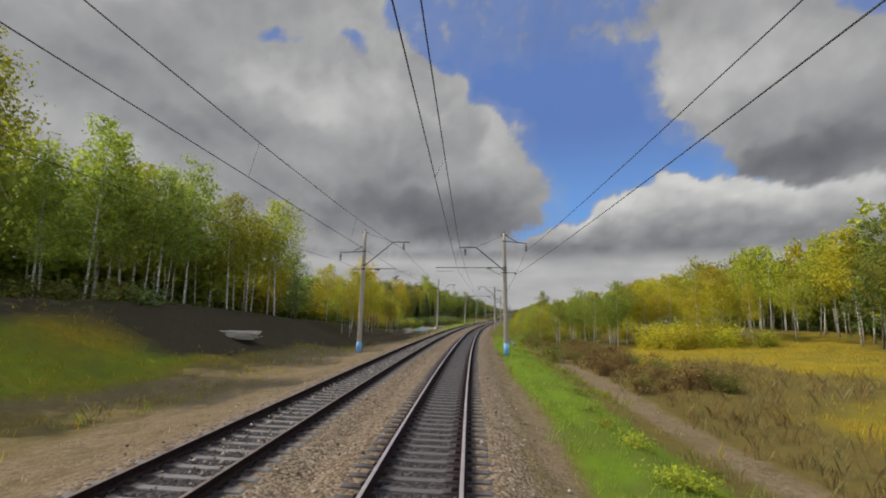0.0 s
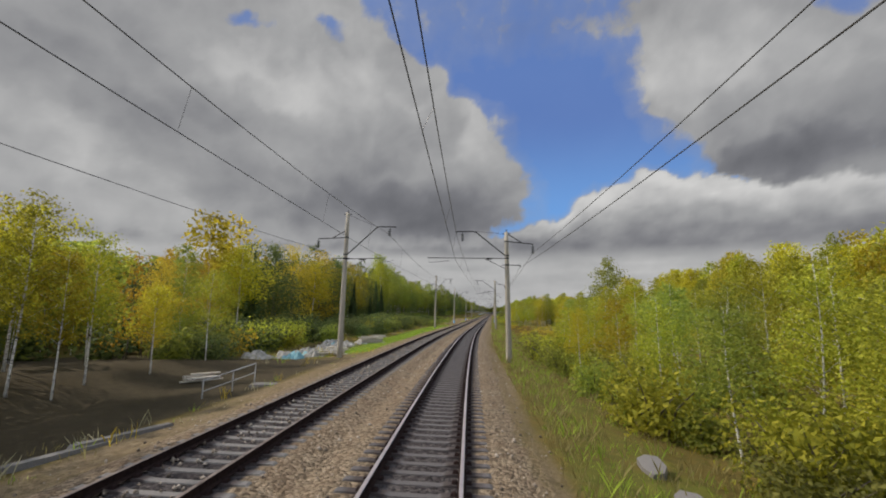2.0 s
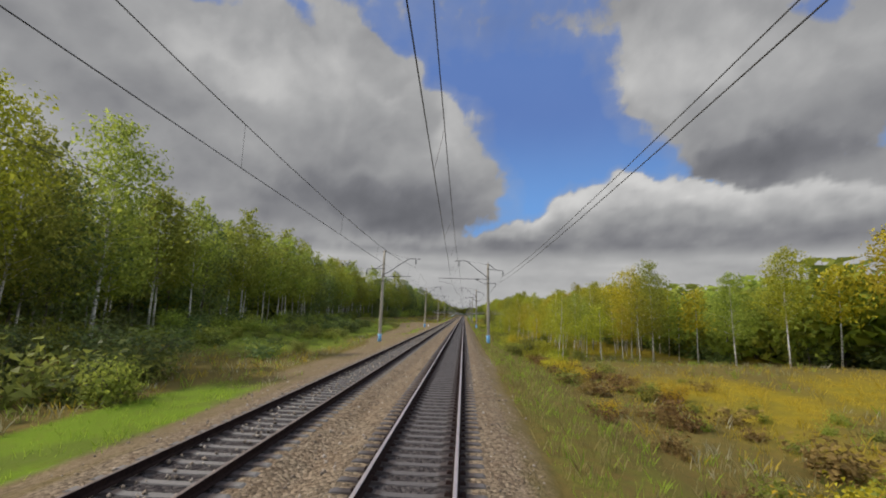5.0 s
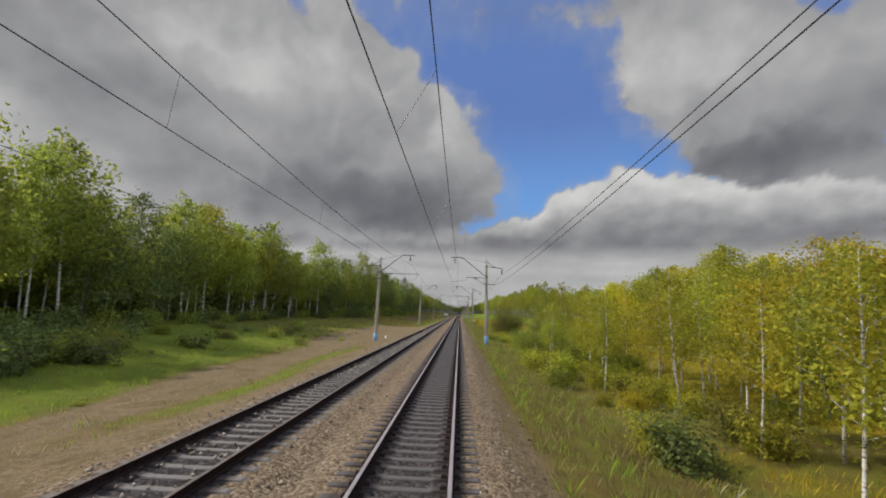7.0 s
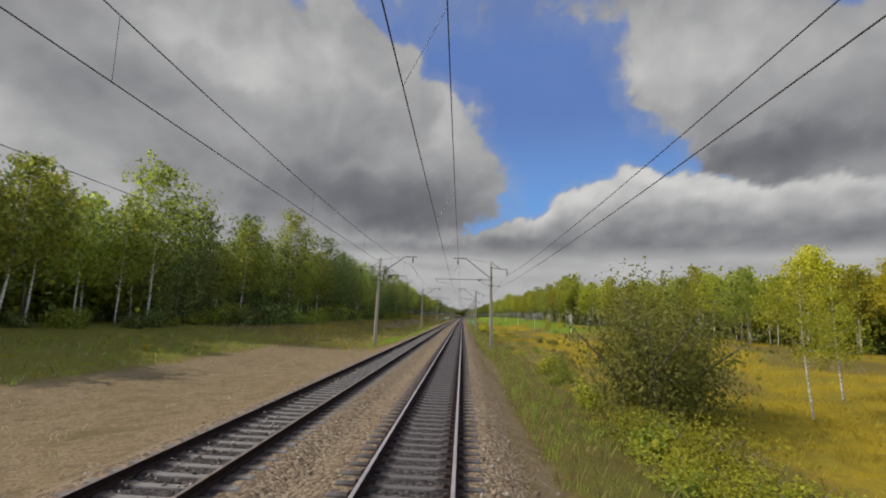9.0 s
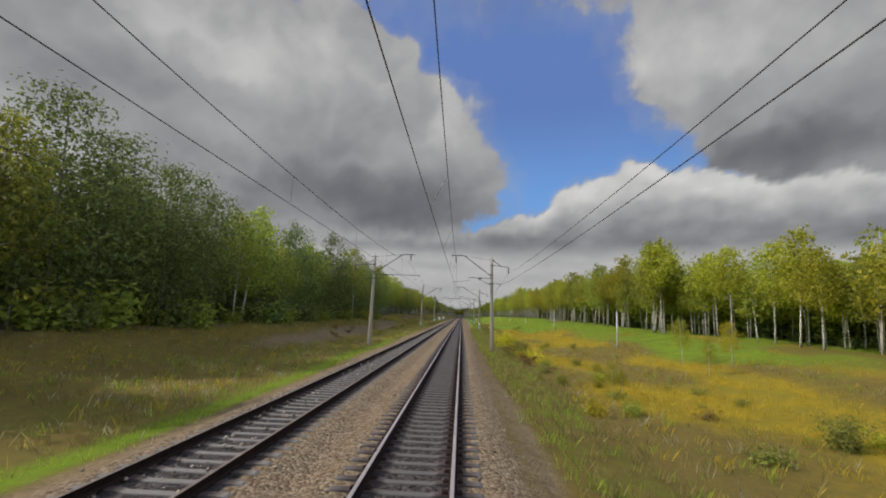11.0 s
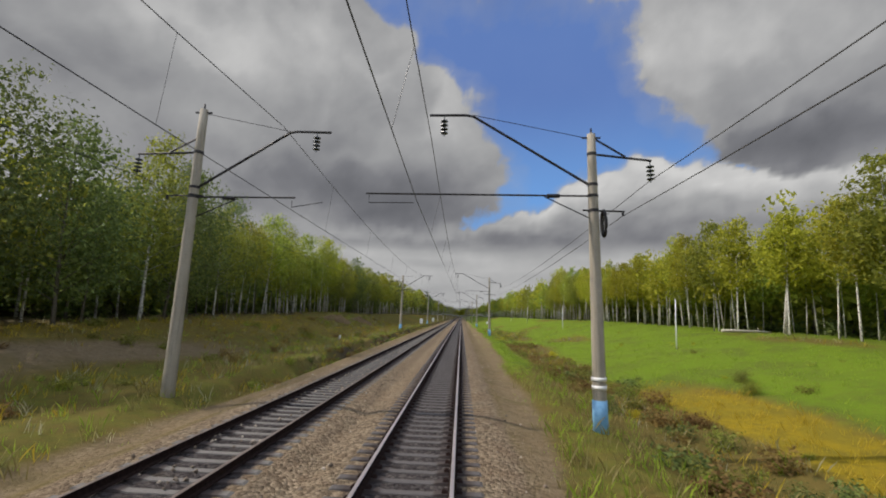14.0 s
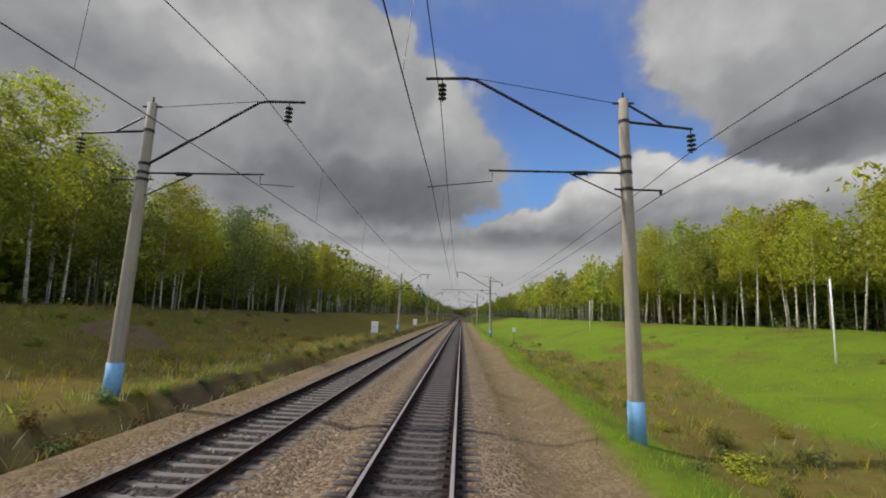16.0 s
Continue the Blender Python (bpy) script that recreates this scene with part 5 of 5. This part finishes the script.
def lay_sleepers(track, inv, off, mat):
    rest, rest_c = Geo(), Geo()
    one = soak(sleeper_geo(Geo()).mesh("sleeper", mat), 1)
    n = int(720 / STEP)
    for i in range(n):
        s = -6 + i * STEP
        p = on_track(s, off)
        m = Matrix.Translation(p) @ pose(0, 0, 0, 0, math.degrees(cant(s)), math.degrees(heading(s)))
        if s < 150:
            ob = new("sleeper", one)
            ob.parent, ob.matrix_parent_inverse, ob.matrix_basis = track, inv, m
        else:
            sleeper_geo(rest, m)
        for side in (-1, 1) if off == 0 or s < 150 else ():
            for d in (-0.13, 0.13):
                rest_c.box(m @ Vector((side * 0.795 + d, 0, -0.155)), (0.11, 0.13, 0.05), 0, 0, 0.6)
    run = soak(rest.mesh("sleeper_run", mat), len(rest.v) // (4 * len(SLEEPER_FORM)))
    for nm, g in (("sleeper_run", run), ("clip_run", rest_c.mesh("clip_run", RUST))):
        if not g.vertices:
            continue
        ob = part(nm, g, None, track)
        ob.matrix_parent_inverse = inv
        ob["kind"] = "stuff"


for (track, inv), off, mat in zip(TRACKS, (0.0, LEFT_TRACK), (SLEEPER, SLEEPER_PALE)):
    lay_sleepers(track, inv, off, mat)


# ================= small things beside the line =================
def marker_post(s, off, h):
    t = tagged(new("marker_post"), "thin pale concrete post standing in the field", "post", "field posts")
    t.matrix_basis = Matrix.Translation(terrain(s, off)) @ pose(0, 0, 0, rnd(-1, 1), rnd(-1, 1), rnd(0, 90))
    g = Geo()
    g.tube([(0, 0, -0.4), (0, 0, h * 0.5), (0, 0, h)], [0.06, 0.05, 0.042], 8)
    part("shaft", g, WHITE, t, "", True)
    g = Geo()
    g.tube([(0, 0, h), (0, 0, h + 0.05), (0, 0, h + 0.08)], [0.055, 0.055, 0.02], 8)
    part("cap", g, POLE, t)


random.seed(51)
for s in (368, 408, 448.5, 489, 536, 580, 622):
    marker_post(s, 20 + rnd(-0.4, 0.4), 4.4)


def stub(s, off, h):
    """A short pale marker on a flat round foot."""
    t = tagged(new("ground_marker"), "short pale concrete marker stub on a flat foot beside the track", "marker", "ground markers")
    t.matrix_basis = Matrix.Translation(terrain(s, off)) @ pose(0, 0, 0, rnd(-4, 4), rnd(-4, 4), rnd(0, 90))
    g = Geo()
    g.lathe((0, 0, -0.05), [(0.30, 0.0), (0.31, 0.06), (0.24, 0.10), (0.12, 0.12)], 12)
    part("foot", g, SLEEPER_PALE, t)
    g = Geo()
    g.box((0, 0, 0.05 + h / 2), (0.17, 0.15, h), 0, 0, 0.8)
    part("shaft", g, WHITE, t)


stub(283.5, -8.7, 0.42)
stub(496.5, -12.2, 0.4)


def log(s, off, length, turn):
    t = tagged(new("fallen_log"), "pale barkless fallen log lying at the wood's edge", "log")
    t.matrix_basis = Matrix.Translation(terrain(s, off) + Vector((0, 0, 0.12))) @ pose(0, 0, 0, 0, 0, turn)
    g = Geo()
    g.tube([(-length / 2, 0, 0), (-length / 6, 0.06, 0.03), (length / 5, -0.05, 0.02), (length / 2, 0.05, 0)], [0.17, 0.15, 0.13, 0.10], 9)
    g.tube([(length / 5, -0.05, 0.05), (length / 4, 0.1, 0.35)], [0.05, 0.02], 5)
    part("trunk", g, PALEWOOD, t, "", True)


PALEWOOD = plain("pale_wood", (0.32, 0.28, 0.22), (0.55, 0.50, 0.42), 0.85, 0, 12)
TARP = plain("grey_tarpaulin", (0.13, 0.12, 0.10), (0.44, 0.42, 0.37), 0.9, 0, 3.5)
TEAL = plain("faded_teal_sheet", (0.10, 0.24, 0.27), (0.24, 0.42, 0.44), 0.7, 0, 5)
log(496, 30.5, 5.5, 8)


def crumpled(name, label, s, off, w, d, h, mat, seed):
    """A thrown-down sheet over rubbish: a lumpy, folded heap."""
    random.seed(seed)
    g, n, k = Geo(), 12, 9
    vs, fs = [], []
    for i in range(n + 1):
        for j in range(k + 1):
            u, v = 2 * i / n - 1, 2 * j / k - 1
            dome = max(0.0, 1 - u * u) ** 0.6 * max(0.0, 1 - v * v) ** 0.6
            z = h * dome * (0.65 + 0.9 * noise.noise(Vector((u * 2.4 + seed, v * 2.4, seed * 0.7)))) - 0.08
            vs.append((u * w / 2 + 0.2 * noise.noise(Vector((v * 3, seed, 1))), v * d / 2 + 0.2 * noise.noise(Vector((u * 3, seed, 2))), z))
    for i in range(n):
        for j in range(k):
            a = i * (k + 1) + j
            fs.append((a, a + k + 1, a + k + 2, a + 1))
    g.add(vs, fs)
    t = tagged(new(name, g.mesh(name, mat)), label, "rubbish", "rubbish heap")
    t.matrix_basis = Matrix.Translation(terrain(s, off)) @ pose(0, 0, 0, 0, 0, rnd(-40, 40))


HEAP = ((105.6, -13.2, 1.9, 1.4, 0.75, TARP, "heap of dirty grey sacks on bare earth"), (107.2, -12.2, 1.7, 1.2, 0.6, TARP, "crumpled pale plastic sheet on the ground"), (108.6, -13.4, 2.1, 1.5, 0.85, TARP, "heap of dirty grey sacks on bare earth"), (109.6, -11.8, 1.4, 1.1, 0.5, TARP, "heap of grey plastic sheeting"),
        (97.5, -15.2, 2.4, 1.6, 0.85, TARP, "crumpled grey tarpaulin over a rubbish heap"), (98.4, -13.6, 1.8, 1.3, 0.55, TARP, "crumpled pale plastic sheet on the ground"),
        (98.0, -12.6, 1.5, 1.2, 0.7, TEAL, "faded teal plastic sheet on a rubbish heap"), (99.6, -11.6, 1.9, 1.3, 0.7, TARP, "heap of grey plastic sheeting"),
        (100.6, -14.4, 2.0, 1.5, 0.6, TARP, "dirty white tarpaulin thrown on the ground"), (101.5, -12.6, 1.4, 1.1, 0.5, TEAL, "small teal sheet on a heap"),
        (102.6, -13.6, 2.2, 1.6, 0.7, TARP, "heap of grey plastic sheeting"), (110.2, -13.6, 1.0, 0.9, 0.7, TEAL, "faded teal plastic sheet on a rubbish heap"), (111.2, -12.6, 2.2, 1.6, 0.7, TARP, "crumpled grey tarpaulin over a rubbish heap"),
        (112.4, -14.6, 2.2, 1.6, 0.8, TARP, "dirty white tarpaulin thrown on the ground"), (113.0, -11.4, 1.8, 1.3, 0.6, TARP, "crumpled pale plastic sheet on the ground"))
for i, (s, off, w, d, h, mat, words) in enumerate(HEAP):
    crumpled("rubbish_sheet", words, s, off, w, d, h, mat, i + 3)


def plank_pile(s, off, turn, seed, big=1.0):
    random.seed(seed)
    t = tagged(new("plank_pile"), "loose pile of old pale planks on the verge", "planks")
    t.matrix_basis = Matrix.Translation(terrain(s, off)) @ pose(0, 0, 0, 0, 0, turn)
    for i in range(9 if big < 1.2 else 18):
        g = Geo()
        g.box((rnd(-0.2, 0.2), big * rnd(-0.5, 0.5), 0.05 + 0.075 * (i // 2)), (big * rnd(1.3, 2.1), 0.17 * big, 0.06), 0, rnd(-0.25, 0.25))
        part("plank", g, PALEWOOD, t)


plank_pile(99.8, -10.2, 20, 5)
plank_pile(101.8, -10.4, 75, 6)
plank_pile(104.5, -11.2, 30, 9)
plank_pile(113.6, -10.4, 15, 10, 1.3)
plank_pile(115.0, -11.6, 80, 11)
plank_pile(124.4, -12.2, 15, 12, 1.1)
plank_pile(37.0, -18.6, 10, 7, 1.7)
plank_pile(87.2, -13.0, 60, 8)


def beam(s, off, length, turn):
    """A long pale concrete trough cover lying on the verge."""
    t = tagged(new("concrete_beam"), "long pale concrete beam lying on the verge", "beam", "loose beams")
    t.matrix_basis = Matrix.Translation(terrain(s, off) + Vector((0, 0, 0.06))) @ pose(0, 0, 0, 0, 0, turn)
    g = Geo()
    g.box((0, 0, 0), (0.24, length, 0.14), 0, 0, 0.93)
    part("block", g, SLEEPER_PALE, t)


beam(75.6, -7.95, 2.6, -17)
beam(74.0, -8.35, 2.6, -14)
beam(72.6, -9.0, 2.4, -18)


def stair_rail(s, off):
    """Steps down the bank: a concrete pad and a sloping pipe handrail."""
    base = terrain(s, off)
    t = tagged(new("pad_slab"), "flat pale concrete pad at the head of the bank", "slab")
    t.matrix_basis = Matrix.Translation(base + Vector((0, 0, 0.02)))
    g = Geo()
    g.box((0, 0, 0), (1.1, 0.75, 0.14), 0, 0.1, 0.96)
    part("block", g, SLEEPER_PALE, t)
    t = tagged(new("handrail"), "sloping grey pipe handrail beside steps down the bank", "handrail")
    feet = [terrain(s + ds, off + do) for ds, do in ((0.6, -0.75), (-0.9, -1.0), (-2.6, -1.3))]
    t.matrix_basis = Matrix.Translation(feet[0])
    tops = []
    for f, h in zip(feet, (1.0, 0.85, 0.7)):
        p = f - feet[0]
        g = Geo()
        g.tube([p - Vector((0, 0, 0.3)), p + Vector((0, 0, h))], 0.03, 8)
        part("post", g, STEELPIPE, t)
        tops.append(p + Vector((0, 0, h)))
    g = Geo()
    g.tube(tops, 0.028, 8)
    part("rail", g, STEELPIPE, t)
    g = Geo()
    g.tube([p - Vector((0, 0, 0.42)) for p in tops], 0.022, 8)
    part("lower_rail", g, STEELPIPE, t)


STEELPIPE = plain("grey_pipe_paint", (0.26, 0.26, 0.25), (0.42, 0.41, 0.39), 0.6, 0.1)
stair_rail(84.4, -8.4)


def earth_heap(s, off, w, d, h, seed):
    k = Mat("red_earth", 0.95)
    v = k.coords()
    k.colour(k.mix(k.noise(2.2, 7, 0.7, v), (0.07, 0.05, 0.026), (0.19, 0.125, 0.06)))
    k.bump(k.noise(6, 6, 0.7, v), 0.8, 0.1)
    g, n, m = Geo(), 20, 14
    vs, fs = [], []
    for i in range(n + 1):
        for j in range(m + 1):
            x, y = 2 * i / n - 1, 2 * j / m - 1
            dome = max(0.0, 1 - math.hypot(x, y)) ** 0.8
            q = Vector((x * 2.2 + seed, y * 2.2, seed))
            z = terrain(s + y * d / 2, off + x * w / 2).z - terrain(s, off).z - 0.06 + h * dome * (0.95 + 0.7 * noise.noise(q) + 0.25 * noise.noise(q * 3.1))
            vs.append((x * w / 2, y * d / 2, z))
    for i in range(n):
        for j in range(m):
            a = i * (m + 1) + j
            fs.append((a, a + m + 1, a + m + 2, a + 1))
    g.add(vs, fs)
    t = tagged(new("earth_mound", g.mesh("earth_mound", k.m)), "heap of bare reddish-brown earth in the rough grass", "earth heap")
    t.matrix_basis = Matrix.Translation(terrain(s, off))


earth_heap(523.5, -20.0, 6.0, 3.5, 1.1, 3.0)
earth_heap(537.5, -19.0, 5.0, 4.0, 0.9, 5.0)


def cabinet(s, off):
    t = tagged(new("relay_cabinet"), "small white trackside relay cabinet on a concrete foot", "cabinet")
    t.location = terrain(s, off)
    g = Geo()
    g.box((0, 0, 0.15), (0.9, 0.7, 0.5), 0, 0, 0.95)
    part("foot", g, POLE, t)
    g = Geo()
    g.box((0, 0, 1.0), (0.75, 0.5, 1.2))
    g.box((0, 0, 1.63), (0.85, 0.6, 0.08), 0, 0, 0.8)
    part("body", g, WHITE, t)
    for x in (-0.18, 0.18):
        g = Geo()
        g.box((x, -0.262, 1.0), (0.33, 0.02, 1.1))
        d = part("door", g, WHITE, t)
        g = Geo()
        g.box((x * 0.3, -0.285, 1.0), (0.03, 0.03, 0.14))
        part("handle", g, STEEL, d)


cabinet(566, -9.5)
cabinet(612, -9.3)


def sign(s, off):
    t = tagged(new("trackside_sign"), "square white sign board on a thin steel post", "sign")
    t.location = terrain(s, off)
    g = Geo()
    g.tube([(0, 0, -0.3), (0, 0, 2.2)], 0.03, 7)
    part("post", g, STEEL, t)
    g = Geo()
    g.box((0, -0.04, 1.9), (0.5, 0.02, 0.6))
    part("board", g, WHITE, t)


sign(573, 8.0)


def signal(s, off):
    t = tagged(new("railway_signal"), "tall black-headed railway colour light signal on a mast", "signal")
    t.location = terrain(s, off)
    g = Geo()
    g.tube([(0, 0, -0.3), (0, 0, 5.2)], [0.10, 0.08], 10)
    part("post", g, POLE, t, "", True)
    g = Geo()
    g.box((0, -0.12, 4.6), (0.42, 0.18, 1.1))
    head = part("head", g, STEEL, t, "black signal head")
    for z in (4.3, 4.6, 4.9):
        g = Geo()
        g.tube([(0, -0.21, z), (0, -0.36, z + 0.02)], 0.1, 10)
        part("hood", g, STEEL, head)
    g = Geo()
    for i in range(12):
        g.box((0.22, 0, 0.6 + 0.32 * i), (0.3, 0.03, 0.03))
    for x in (0.08, 0.36):
        g.box((x, 0, 2.4), (0.03, 0.03, 4.4))
    part("ladder", g, STEEL, t)


signal(690, 3.4)


def slab(s, off, w, d, turn, tip):
    t = tagged(new("concrete_slab"), "broken grey concrete slab lying beside the ditch", "slab", "broken slabs")
    t.matrix_basis = Matrix.Translation(terrain(s, off) + Vector((0, 0, 0.05))) @ pose(0, 0, 0, tip, rnd(-8, 8), turn)
    g = Geo()
    n = 7
    ring = [(w / 2 * math.cos(6.283 * i / n) * rnd(0.8, 1.2), d / 2 * math.sin(6.283 * i / n) * rnd(0.8, 1.2)) for i in range(n)]
    g.add([(x, y, -0.12) for x, y in ring] + [(x * 0.97, y * 0.97, 0.10) for x, y in ring] + [(0, 0, 0.115)],
          [(i, (i + 1) % n, n + (i + 1) % n, n + i) for i in range(n)] + [(n + i, n + (i + 1) % n, 2 * n) for i in range(n)])
    part("block", g, SLEEPER_PALE, t)


random.seed(61)
for i in range(13):
    s = 56 + i * 1.6 + rnd(-0.5, 0.5)
    slab(s, 5.5 - 0.03 * i + rnd(-0.12, 0.12), rnd(1.3, 2.1), rnd(0.4, 0.65), 88 + rnd(-9, 9), rnd(-7, 7))


# ================= loose stones on the bed and verges =================
def stones(count, seed):
    gen = np.random.default_rng(seed)
    random.seed(seed)
    unit = np.array([(1, 0, 0), (-1, 0, 0), (0, 1, 0), (0, -1, 0), (0, 0, 1), (0, 0, -0.6)], dtype=float)
    tri = np.array([(0, 2, 4), (2, 1, 4), (1, 3, 4), (3, 0, 4), (2, 0, 5), (1, 2, 5), (3, 1, 5), (0, 3, 5)])
    vs, fs = [], []
    for i in range(count):
        s = rnd(0, 600) if i % 2 else rnd(0, 300)
        off = random.choice((rnd(1.2, 3.0), rnd(1.2, 2.6), rnd(-2.9, -1.2), rnd(-2.9, -1.2), rnd(-7.4, -5.3)))
        r = 0.018 + 0.045 * random.random() ** 3
        p = np.array(terrain(s, off))
        if i % 3 == 0:
            off = LEFT_TRACK + rnd(-0.72, 0.72)
            r = rnd(0.025, 0.06)
            p = np.array(on_track(s, off, -0.205 + 0.02 * noise.noise(Vector((s * 1.3, off * 2, 0)))))
        v = unit * gen.uniform(0.6, 1.3, (6, 3)) * r
        a = rnd(0, 6.283)
        v[:, :2] = np.stack([v[:, 0] * math.cos(a) - v[:, 1] * math.sin(a), v[:, 0] * math.sin(a) + v[:, 1] * math.cos(a)], 1)
        vs.append(v + p + (0, 0, r * 0.3))
        fs.append(tri + 6 * i)
    k = Mat("loose_stone", 0.9)
    isl = k.n.new("ShaderNodeNewGeometry").outputs["Random Per Island"]
    k.colour(k.ramp(isl, [(0.0, (0.07, 0.055, 0.04)), (0.5, (0.21, 0.165, 0.12)), (1.0, (0.38, 0.33, 0.265))]))
    me = mesh_of("loose_stones", np.concatenate(vs), np.concatenate(fs), [k.m])
    return tagged(new("loose_stones", me), "loose tan and grey ballast stones beside the rails", "stones", kind="stuff")


stones(19000, 71)
